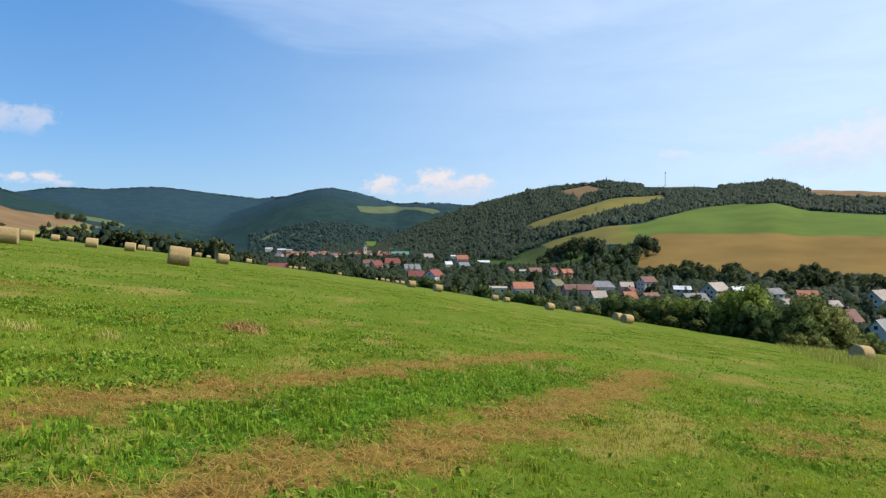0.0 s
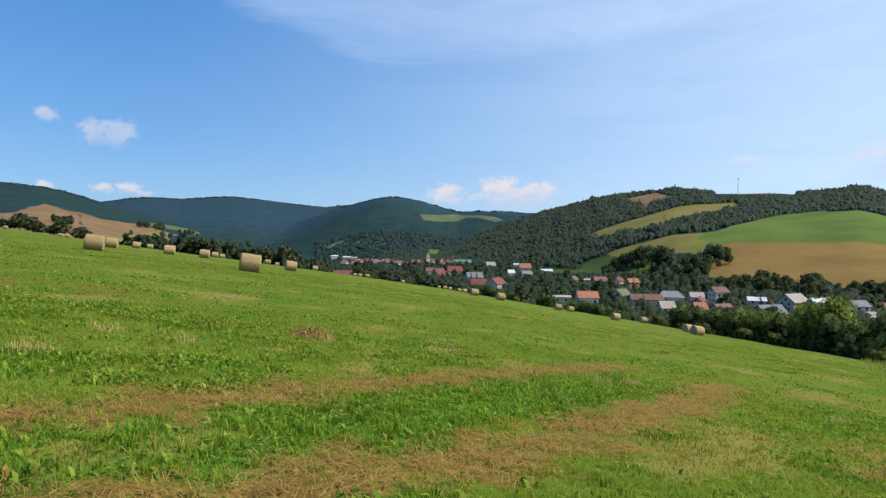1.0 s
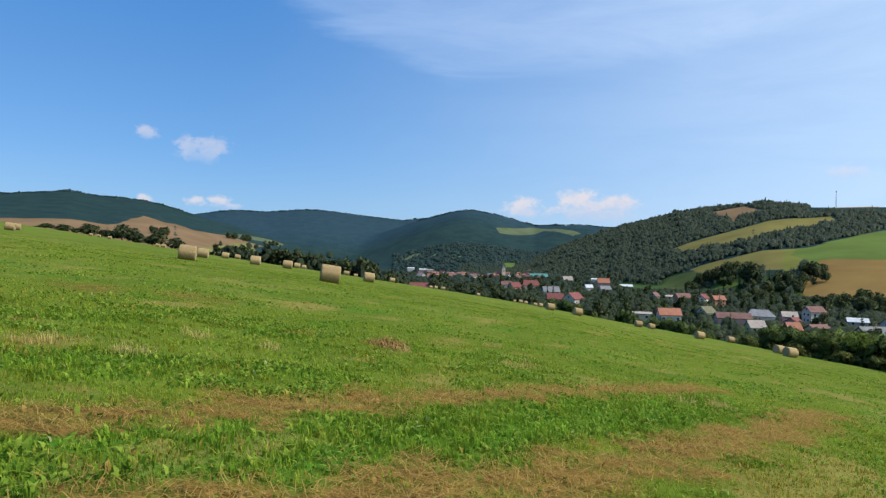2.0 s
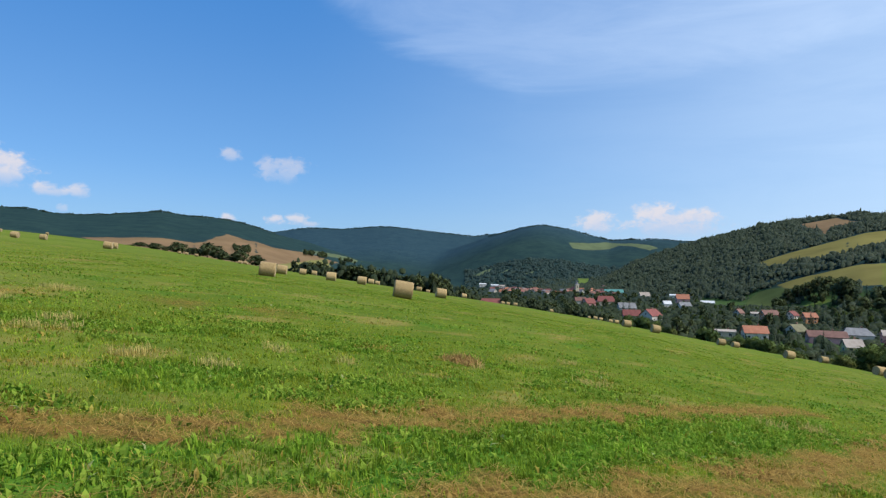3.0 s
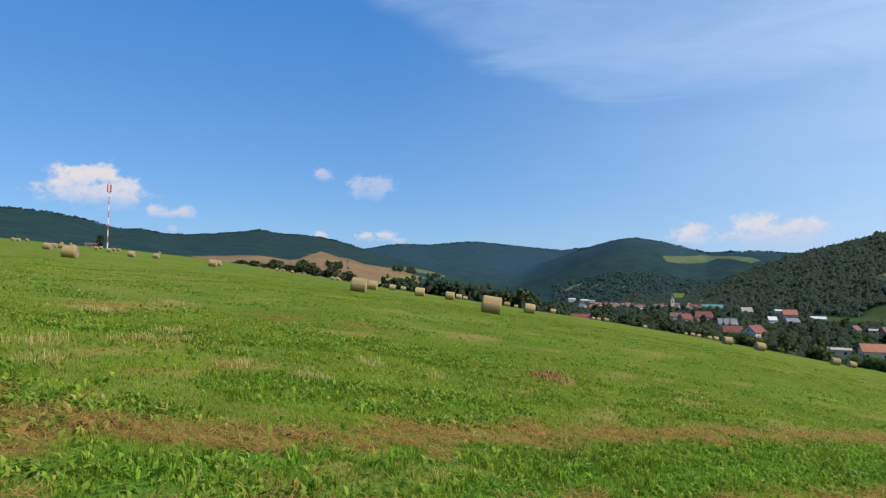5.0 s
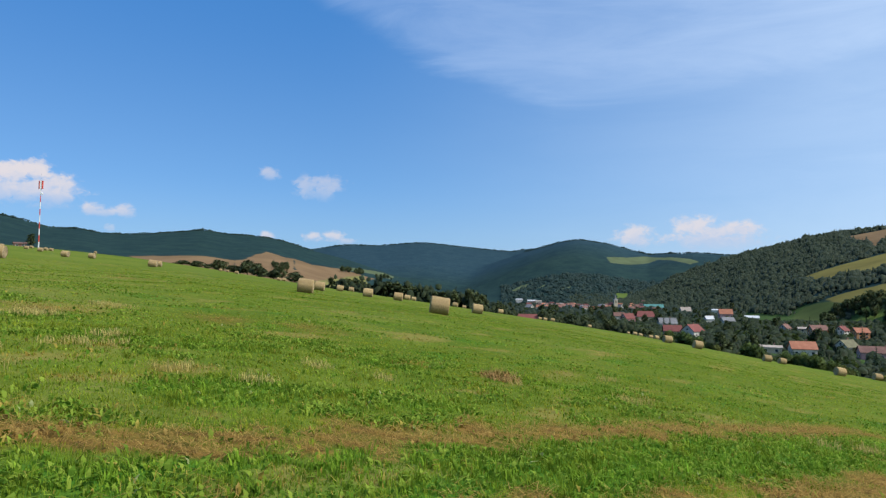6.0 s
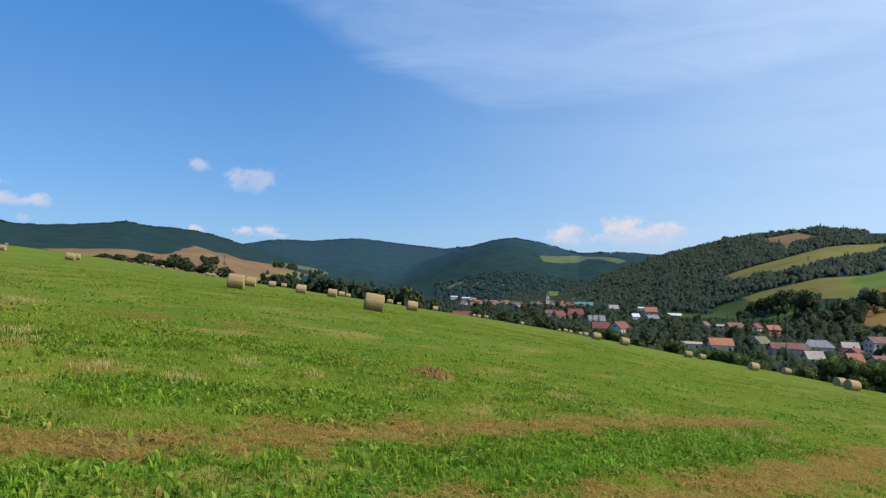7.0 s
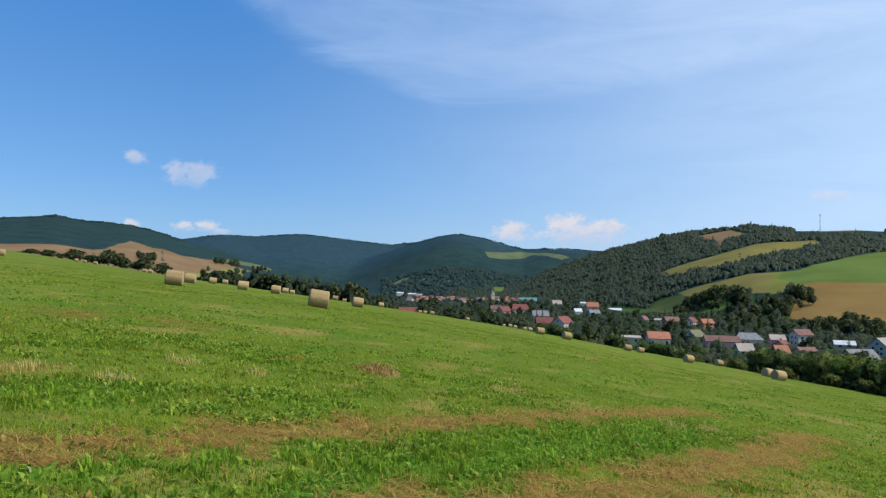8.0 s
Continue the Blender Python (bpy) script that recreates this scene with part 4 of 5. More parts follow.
HOUSES = [
    ("village_house", "orange-rendered house with a faded tiled roof", -8.29, 440, 9.0, 6.8, 4.7, 7.2, 28, WALL_ORANGE, ROOF_BROWN, 2, 3),
    ("village_house", "white house with a dark red tiled roof", -9.87, 454, 6.2, 6.2, 4.2, 6.7, 62, WALL_WHITE, ROOF_RED, 2, 2),
    ("village_house", "orange-rendered house with an orange tiled roof", -11.06, 444, 7.4, 6.3, 4.2, 6.7, 30, WALL_ORANGE, ROOF_ORANGE, 2, 2),
    ("village_house", "plain beige flat-sided building among trees", -7.24, 452, 4.5, 4.5, 4.3, 5.2, 8, WALL_CREAM, ROOF_BEIGE, 2, 1),
    ("village_house", "grey house with a steep grey roof", -6.06, 468, 4.5, 5.2, 3.8, 6.2, 55, WALL_GREY, ROOF_BROWN, 2, 2),
    ("village_house", "white house with a bright orange roof behind bushes", -7.23, 306, 9.3, 6.9, 3.2, 5.9, 15, WALL_WHITE, ROOF_ORANGE, 1, 3),
    ("village_house", "house with a mossy olive roof and white gable", -10.16, 334, 6.8, 6.8, 2.9, 5.7, 50, WALL_WHITE, ROOF_OLIVE, 1, 2),
    ("village_house", "long low building with plain beige walls", -5.02, 306, 8.2, 4.5, 2.7, 3.4, 5, WALL_CREAM, ROOF_BEIGE, 1, 2),
    ("village_house", "low house with a purplish-brown roof", -12.20, 310, 14.0, 8.6, 3.1, 5.3, 12, WALL_PINK, ROOF_BROWN, 1, 3),
    ("village_house", "white house with a dark grey hipped roof", -14.16, 322, 11.4, 9.0, 3.6, 6.2, 10, WALL_WHITE, ROOF_GREY, 1, 3, True, 2.5),
    ("village_house", "yellow house with a weathered brown roof", -13.89, 272, 5.7, 5.2, 2.5, 4.9, 24, WALL_YELLOW, ROOF_BEIGE, 1, 2),
    ("village_house", "pink house with a pale tiled roof", -16.26, 328, 6.0, 5.2, 3.4, 5.4, 15, WALL_PINK, ROOF_BEIGE, 1, 2),
    ("village_house", "brick-red roofed low house beside a white house", -16.59, 312, 6.0, 5.2, 2.3, 4.1, 70, WALL_PINK, ROOF_RED, 1, 2),
    ("village_house", "cream house with an orange tiled roof", -16.52, 272, 4.8, 4.5, 2.3, 4.7, 30, WALL_CREAM, ROOF_ORANGE, 1, 2),
    ("village_house", "tall white house with a brown hipped roof", -17.96, 336, 7.1, 6.7, 5.4, 7.7, 35, WALL_WHITE, ROOF_BROWN, 2, 2),
    ("village_house", "dark-roofed low house below a tall white house", -18.25, 278, 6.9, 6.0, 2.0, 4.0, 40, WALL_GREY, ROOF_BROWN, 1, 2),
    ("shed", "long shed with a pale sheet-metal roof", -20.81, 332, 7.6, 5.4, 2.2, 3.7, 8, WALL_GREY, ROOF_WHITE, 1, 2, False, 0.0, "shed"),
    ("village_house", "pink house with a grey roof among trees", -21.77, 264, 9.2, 7.3, 2.5, 5.3, 38, WALL_PINK, ROOF_GREY, 1, 2),
    ("village_house", "pale grey house with a weathered beige roof", -23.41, 310, 9.6, 8.2, 4.3, 7.5, 55, WALL_GREY, ROOF_BEIGE, 2, 3),
    ("village_house", "white-roofed pale house behind trees", -25.21, 312, 8.1, 7.2, 3.7, 6.1, 40, WALL_GREY, ROOF_WHITE, 2, 2),
    ("village_house", "small house with an orange tiled roof", -24.39, 282, 6.4, 5.5, 2.5, 4.5, 15, WALL_CREAM, ROOF_ORANGE, 1, 2),
    ("village_house", "white house with a blue-grey roof and white walls", -27.69, 316, 6.7, 6.3, 3.6, 5.8, 40, WALL_WHITE, ROOF_GREY, 2, 2),
    ("village_house", "small house with a pale beige roof", -28.57, 286, 5.2, 4.8, 1.9, 3.6, 30, WALL_GREY, ROOF_BEIGE, 1, 2),
    ("village_house", "house with a pinkish-red tiled roof", -30.03, 308, 7.7, 6.3, 3.7, 6.1, 20, WALL_CREAM, ROOF_ORANGE, 2, 2),
    ("village_house", "house with a pale terracotta roof", -31.68, 286, 5.6, 5.2, 2.1, 3.9, 35, WALL_CREAM, ROOF_BEIGE, 1, 2),
    ("village_house", "house with a brown-grey roof and white gable", -32.77, 232, 6.2, 5.9, 2.6, 5.8, 58, WALL_WHITE, ROOF_BROWN, 1, 2),
    ("village_house", "grey house with a pale chimney above gardens", -34.69, 302, 8.7, 7.7, 4.5, 7.8, 62, WALL_GREY, ROOF_BEIGE, 2, 2),
    ("village_house", "white gabled house close to the field", -34.86, 214, 5.6, 5.2, 2.6, 5.6, 70, WALL_WHITE, ROOF_GREY, 1, 2),
    ("village_house", "white house with a dark tiled roof in gardens", -38.0, 240, 9, 8, 3.6, 7.0, 30, WALL_WHITE, ROOF_BROWN, 1, 2),
    ("hall", "large hall with a red tiled roof", 4.6, 630, 17, 12, 4.8, 9.6, 12, WALL_CREAM, ROOF_RED, 1, 4, False, 2.0, "hall"),
    ("village_house", "white-gabled house with a dark red roof", 0.8, 395, 9, 9, 3.6, 7.2, 52, WALL_WHITE, ROOF_RED, 1, 2),
    ("village_house", "low house with a dark red roof", 2.4, 408, 10, 7, 2.8, 6.0, 6, WALL_PINK, ROOF_RED, 1, 3),
    ("hall", "wide hall with a teal sheet-metal roof", 3.9, 1150, 32, 18, 7, 12, 10, WALL_WHITE, ROOF_TEAL, 1, 6, False, 0.0, "hall"),
    ("village_house", "house with a dark grey roof among trees", 2.8, 488, 12, 9, 3.6, 7.2, 14, WALL_GREY, ROOF_GREY, 1, 3),
    ("village_house", "grey-roofed house by a wood", 1.35, 900, 13, 10, 6.0, 11, 20, WALL_GREY, ROOF_BEIGE, 2, 3),
    ("village_house", "house with a bright orange-red roof", -1.75, 715, 12.5, 9, 7.5, 12, 10, WALL_PINK, ROOF_ORANGE, 2, 3),
    ("village_house", "white house below an orange-roofed one", -1.9, 578, 9, 8, 4.4, 7.2, 20, WALL_WHITE, ROOF_GREY, 1, 2),
    ("village_house", "white building with a flat pale roof", -1.1, 900, 12, 9, 7.5, 9.0, 5, WALL_WHITE, ROOF_WHITE, 2, 3),
    ("village_house", "small white house among trees", -0.5, 606, 6.5, 6, 4.2, 6.8, 20, WALL_WHITE, ROOF_WHITE, 1, 2),
    ("village_house", "white building with a pale roof beside a garden", -3.7, 720, 13, 8, 3.6, 5.6, 5, WALL_GREY, ROOF_WHITE, 1, 3),
    ("village_house", "house with a red tiled roof near the hall", 6.0, 570, 10, 8, 4.6, 8.6, 40, WALL_PINK, ROOF_RED, 1, 2),
    ("village_house", "white house with a pale roof near the hall", 6.75, 620, 10, 7, 5.0, 8.0, 10, WALL_WHITE, ROOF_BROWN, 1, 2),
    ("barn", "long barn with a red sheet-metal roof", 15.1, 352, 15, 8, 2.9, 6.0, 3, WALL_GREY, ROOF_RED, 1, 6, False, 0.0, "barn"),
    ("barn", "small barn with a red roof behind the field", 17.9, 338, 5, 5, 2.6, 4.6, 6, WALL_GREY, ROOF_RED, 1, 2, False, 0.0, "barn"),
    ("apartment_block", "pale apartment block on a far slope", 15.4, 1740, 19, 10, 9, 11, 5, WALL_WHITE, ROOF_WHITE, 3, 5, False),
    ("apartment_block", "pale apartment block below woods", 14.3, 1690, 21, 10, 9, 11.5, -8, WALL_WHITE, ROOF_WHITE, 3, 5, False),
    ("apartment_block", "light grey apartment block at the wood's foot", 13.7, 1660, 16, 10, 9, 11, 12, WALL_GREY, ROOF_BEIGE, 3, 4, False),
]
rng = random.Random(31)
for i in range(74):
    az, d = rng.uniform(3.6, 14.6), rng.uniform(940, 1480)
    wall, roof = rng.choice((WALL_WHITE, WALL_WHITE, WALL_CREAM, WALL_PINK, WALL_GREY)), rng.choice((ROOF_RED, ROOF_BROWN, ROOF_BROWN, ROOF_GREY, ROOF_RED, ROOF_ORANGE))
    wide = rng.uniform(8, 12)
    HOUSES.append(("village_house", "small house with a tiled roof in the far village", az, d, wide, rng.uniform(8, 10), rng.uniform(4.0, 5.8), rng.uniform(7.4, 10.0), rng.uniform(-70, 70), wall, roof, 1, 2, False))
for row in HOUSES:
    make_house(*row)


def make_church(az, d):
    thing = tagged(new("church"), "cream church tower with a dark pointed cap above the roofs", "church")
    thing.matrix_basis = Matrix.Translation(spot(az, d, -0.5)) @ Matrix.Rotation(radians(az + 20), 4, "Z")
    part("tower", boxed(-2.7, 2.7, -2.7, 2.7, -1, 18.5), WALL_CREAM, thing)
    part("cornice", boxed(-3.1, 3.1, -3.1, 3.1, 18.5, 19.1), WALL_WHITE, thing)
    bm = bmesh.new()
    rings = []
    for z, r in ((19.1, 2.9), (20.6, 2.3), (21.5, 1.2), (23.2, 1.0), (24.5, 0.25), (26.5, 0.05)):
        rings.append([bm.verts.new((r * math.cos(k * math.pi / 4 + 0.39), r * math.sin(k * math.pi / 4 + 0.39), z)) for k in range(8)])
    for a, b in zip(rings, rings[1:]):
        for k in range(8):
            bm.faces.new((a[k], a[(k + 1) % 8], b[(k + 1) % 8], b[k]))
    part("spire", bm, ROOF_GREY, thing, "dark metal cap")
    for x, y in ((0, -2.75), (-2.75, 0), (2.75, 0)):
        bm = boxed(x - (0.7 if y else 0.06), x + (0.7 if y else 0.06), y - (0.06 if y else 0.7), y + (0.06 if y else 0.7), 13.5, 16.8)
        part("window", bm, GLASS, thing)
    bm = boxed(-5, 5, 2.7, 22, -1, 9)
    part("nave", bm, WALL_CREAM, thing)
    bm = bmesh.new()
    v = [bm.verts.new(c) for c in ((-5.5, 2.6, 8.9), (5.5, 2.6, 8.9), (0, 2.6, 14.5), (-5.5, 22.4, 8.9), (5.5, 22.4, 8.9), (0, 22.4, 14.5))]
    for f in ((0, 1, 2), (4, 3, 5), (0, 2, 5, 3), (2, 1, 4, 5), (1, 0, 3, 4)):
        bm.faces.new([v[i] for i in f])
    part("nave_roof", bm, ROOF_RED, thing)


make_church(7.05, 1049)


# ---- masts ----
def make_lattice_mast(az, d, tall, wide, name, label):
    thing = tagged(new(name), label, "mast")
    thing.matrix_basis = Matrix.Translation(spot(az, d, -0.5))
    legs = [(wide * math.cos(a), wide * math.sin(a)) for a in (0.5, 2.6, 4.7)]
    bays = 12
    for i, (x, y) in enumerate(legs):
        bm = bmesh.new()
        rod(bm, (x, y, 0), (x * 0.4, y * 0.4, tall), 0.16, 0.1, 5)
        part("leg", bm, STEEL, thing)
    bm = bmesh.new()
    for k in range(bays):
        z0, z1 = tall * k / bays, tall * (k + 1) / bays
        s0, s1 = 1 - 0.6 * k / bays, 1 - 0.6 * (k + 1) / bays
        for i in range(3):
            (ax, ay), (bx, by) = legs[i], legs[(i + 1) % 3]
            rod(bm, (ax * s0, ay * s0, z0), (bx * s1, by * s1, z1), 0.07, 0.07, 4)
            rod(bm, (ax * s1, ay * s1, z1), (bx * s1, by * s1, z1), 0.07, 0.07, 4)
    part("bracing", bm, STEEL, thing)
    part("antenna_head", boxed(-0.9, 0.9, -0.9, 0.9, tall - 3.5, tall), STEEL, thing)
    return thing


make_lattice_mast(-19.3, 1585, 36, 1.4, "lattice_mast", "slim grey lattice mast on the wooded hilltop")


def make_phone_mast(az, d):
    """A slim tube mast in red and white bands, with a ring of aerial panels."""
    thing = tagged(new("phone_mast"), "slim red and white banded mast with aerial panels", "mast")
    thing.matrix_basis = Matrix.Translation(spot(az, d, -0.3)) @ Matrix.Rotation(radians(az), 4, "Z")
    z, top = 0.0, 33.5
    for k in range(9):
        bm = bmesh.new()
        z1 = top * (k + 1) / 9
        rod(bm, (0, 0, z), (0, 0, z1), 0.32 - 0.015 * k, 0.305 - 0.015 * k, 10)
        part("band", bm, MAST_WHITE if k % 2 == 0 else MAST_RED, thing, "white painted tube" if k % 2 == 0 else "red painted tube")
        z = z1
    bm = bmesh.new()
    rod(bm, (0, 0, 33.5), (0, 0, 38.8), 0.16, 0.12, 8)
    rod(bm, (0, 0, 38.8), (0, 0, 42.5), 0.05, 0.03, 6)
    part("spike", bm, STEEL, thing)
    for k in range(6):
        a = k * math.pi / 3 + 0.3
        bm = boxed(-0.34, 0.34, -0.12, 0.12, 33.6, 38.2)
        bmesh.ops.transform(bm, matrix=Matrix.Translation((1.0 * math.cos(a), 1.0 * math.sin(a), 0)) @ Matrix.Rotation(a + math.pi / 2, 4, "Z"), verts=bm.verts)
        part("aerial_panel", bm, MAST_RED if k % 3 != 1 else MAST_WHITE, thing, "upright aerial panel")
    bm = bmesh.new()
    for h in (34.2, 37.6):
        for k in range(6):
            a, b = k * math.pi / 3 + 0.3, (k + 1) * math.pi / 3 + 0.3
            rod(bm, (math.cos(a), math.sin(a), h), (math.cos(b), math.sin(b), h), 0.05, 0.05, 5)
            rod(bm, (0, 0, h), (math.cos(a), math.sin(a), h), 0.05, 0.05, 5)
    part("bracket", bm, STEEL, thing)
    bm = bmesh.new()
    rod(bm, (0.5, -0.3, 31.0), (1.0, -0.55, 31.0), 0.55, 0.6, 12)
    part("dish", bm, MAST_WHITE, thing, "white dish")
    return thing


make_phone_mast(55.0, 420)
hut = make_house("mast_hut", "low dark-roofed hut beside the mast", 56.2, 432, 6.0, 4.5, 1.7, 2.4, 4, ROOF_BROWN, ROOF_BROWN, 1, 2, False, 0.0, "hut")

# ---- single trees and hedges ----
ASH = make_tree("ash_tree", "broad bright green leafy tree by the field's edge", 8.0, 7.0, 0.08, LEAF_GREEN, 3, 5000, 0.18, 26)
WILLOW = make_tree("willow_tree", "olive-green leafy tree by the field's edge", 7.0, 7.0, 0.05, LEAF_OLIVE, 4, 5000, 0.18, 24)
ALDER = make_tree("alder_tree", "dark green leafy tree in the valley", 12.0, 8.0, 0.12, LEAF_DARK, 6, 420, 0.62, 14)
GARDEN = make_tree("garden_tree", "green leafy garden tree among houses", 8.0, 6.5, 0.12, LEAF_HEDGE, 7, 380, 0.5, 12)
BUSH = make_tree("hedge_bush", "dense green bush in the hedge", 4.0, 5.0, 0.0, LEAF_HEDGE, 8, 1400, 0.18, 16, "bush")
SHRUB = make_tree("hedge_shrub", "pale green shrub in the hedge", 2.2, 3.2, 0.0, LEAF_OLIVE, 9, 800, 0.14, 12, "bush")
SPRUCE = make_spruce("spruce", "tall dark green spruce with drooping boughs", 14.0, 5.5, 10, 340)
LIME = make_tree("lime_tree", "dark green leafy tree in the belt behind the meadow", 12.0, 8.5, 0.08, LEAF_DARK, 12, 420, 0.62, 14)
OAK = make_tree("oak_tree", "dark green broad tree below the stubble field", 12.0, 9.5, 0.1, LEAF_DARK, 13, 620, 0.58, 16)
HORNBEAM = make_tree("hornbeam_tree", "dull green leafy tree in the wood behind the meadow", 11.0, 7.5, 0.05, LEAF_DARK, 14, 420, 0.58, 14)
MAPLE = make_tree("maple_tree", "green leafy tree in the wood behind the meadow", 10.5, 8.0, 0.05, LEAF_DARK, 15, 420, 0.58, 14)
HEDGE_ROWS = [(-26.2, 97, ASH, 1.0), (-24.6, 101, ASH, 0.85), (-30.4, 88, WILLOW, 1.02), (-28.6, 92, BUSH, 1.3), (-31.4, 88, WILLOW, 0.85), (-22.6, 108, BUSH, 1.35), (-21.0, 112, ASH, 0.68), (-19.4, 118, BUSH, 1.3),
              (-17.9, 122, BUSH, 1.1), (-16.6, 128, BUSH, 1.1), (-33.0, 128, WILLOW, 0.7), (-15.1, 134, BUSH, 1.15), (-36.5, 140, ASH, 0.8), (-39, 138, WILLOW, 0.9)]
rng = random.Random(17)
for az, d, kind, s in HEDGE_ROWS:
    stand(kind, az, d, s, rng.uniform(0, 6.28))
for i in range(120):
    az = rng.uniform(-38, 4.5)
    d = float(np.interp(az, FIELD_EDGE[0], FIELD_EDGE[1])) + rng.uniform(8, 26)
    stand(rng.choice((BUSH, BUSH, SHRUB)), az, d, rng.uniform(0.7, 1.2), rng.uniform(0, 6.28))
for i in range(46):
    az = rng.uniform(-37, -12)
    d = float(np.interp(az, FIELD_EDGE[0], FIELD_EDGE[1])) + rng.uniform(2, 9)
    stand(SHRUB, az, d, rng.uniform(0.45, 0.95), rng.uniform(0, 6.28))
def clear_of_houses(az, d, room=8, ahead=22):
    """Whether a tree here stands off the houses and does not hide one from the slope."""
    p = spot(az, d)
    for h in HOUSES:
        hx, hy = -h[3] * math.sin(radians(h[2])), h[3] * math.cos(radians(h[2]))
        along, across = ((hx - p.x) * hx + (hy - p.y) * hy) / h[3], abs((hx - p.x) * hy - (hy - p.y) * hx) / h[3]
        half = h[4] * 0.55
        if across < half + 1 and -half - room < along < half + ahead:
            return False
    return True


# belt behind the field
for i in range(520):
    az = rng.uniform(4.0, 32.5)
    d = float(np.interp(az, FIELD_EDGE[0], FIELD_EDGE[1])) + rng.uniform(10, 95)
    tall = float(np.interp(az, (4, 8, 14, 20, 26, 33), (0.5, 0.58, 0.7, 0.86, 0.8, 0.6))) * rng.uniform(0.75, 1.15)
    if not clear_of_houses(az, d, 3, 60):
        continue
    stand(rng.choice((LIME, LIME, HORNBEAM, HORNBEAM, HORNBEAM, MAPLE, SPRUCE)), az, d, tall, rng.uniform(0, 6.28))
for i in range(130):
    az = rng.uniform(13.0, 31.5)
    d = float(np.interp(az, FIELD_EDGE[0], FIELD_EDGE[1])) + rng.uniform(9, 30)
    if clear_of_houses(az, d, 3, 40):
        stand(rng.choice((LIME, MAPLE, MAPLE)), az, d, rng.uniform(0.5, 0.68), rng.uniform(0, 6.28))
# bearing, bearing height of the top and width in degrees
for az, up, wide in ((44.72, 1.4, 1.15), (43.57, 1.37, 1.23), (42.73, 1.1, 0.7), (41.81, 1.45, 1.41), (40.66, 1.04, 1.23), (39.5, 1.44, 1.5), (38.7, 1.2, 1.3), (37.28, 0.6, 1.5), (36.86, 1.05, 1.32), (35.54, 0.51, 1.41), (45.3, 1.22, 0.8), (40.1, 0.95, 1.2), (38.2, 0.75, 1.1)):
    d = float(np.interp(az, FIELD_EDGE[0], FIELD_EDGE[1])) + rng.uniform(8, 18)
    tall, across = d * math.tan(radians(up)) - spot(az, d).z, d * radians(wide)
    stand(OAK, az, d, across / 9.0, rng.uniform(0, 6.28), tall / 11.2 / (across / 9.0))
stand(ALDER, 55.5, 424, 0.62, 0.4)
for i in range(16):
    stand(OAK, rng.uniform(36.1, 37.5), rng.uniform(985, 1060), rng.uniform(0.5, 0.9), rng.uniform(0, 6.28))
for i in range(26):
    t = rng.uniform(0, 1)
    stand(OAK, 31.6 - 5.0 * t + rng.uniform(-0.3, 0.3), 1290 + 420 * t + rng.uniform(-40, 40), rng.uniform(0.6, 1.1), rng.uniform(0, 6.28))
# village gardens
for i in range(640):
    az, d = rng.uniform(-38, 9), rng.uniform(215, 640)
    if az > -1 and d < 390 or not clear_of_houses(az, d, 7):
        continue
    if d > float(np.interp(az, HILL_RIGHT[0], HILL_RIGHT[1])) - 20:
        continue
    stand(rng.choice((GARDEN, GARDEN, ALDER, SPRUCE)), az, d, rng.uniform(0.3, 0.72), rng.uniform(0, 6.28))
for i in range(120):
    az, d = rng.uniform(-3, 17), rng.uniform(640, 1100)
    if clear_of_houses(az, d, 14):
        stand(rng.choice((ALDER, GARDEN)), az, d, rng.uniform(0.6, 1.0), rng.uniform(0, 6.28))
# copse at the foot of the fields: bearing, distance, height
for az, d, tall in ((-9.61, 778, 14.4), (-10.29, 774, 15.5), (-10.97, 766, 16.5), (-11.73, 758, 19.1), (-12.35, 746, 18.4), (-13.16, 706, 20.6), (-13.66, 686, 20.7), (-14.16, 674, 19.1), (-14.83, 650, 17.6), (-15.48, 638, 14.7),
                    (-16.13, 638, 12.8), (-16.78, 638, 14.7), (-17.42, 654, 14.5), (-17.9, 654, 15.1), (-18.53, 666, 10.2), (-18.1, 650, 9.0), (-17.2, 630, 10.5), (-16.4, 622, 10.5), (-16.63, 598, 11.0), (-15.65, 602, 11.1), (-14.67, 610, 12.2), (-13.34, 626, 13.5), (-11.98, 738, 11.3), (-9.27, 774, 9.5), (-8.75, 734, 10.2), (-12.66, 686, 14.8)):
    if 0.45 < (az * 7.3) % 1 < 0.75 and tall > 13:
        stand(SPRUCE, az, d, tall / 14, rng.uniform(0, 6.28))
    else:
        stand(OAK, az, d, tall / 11.4, rng.uniform(0, 6.28))
    stand(rng.choice((OAK, ALDER)), az + rng.uniform(-0.5, 0.5), d - rng.uniform(8, 40), rng.uniform(0.5, 0.85), rng.uniform(0, 6.28))
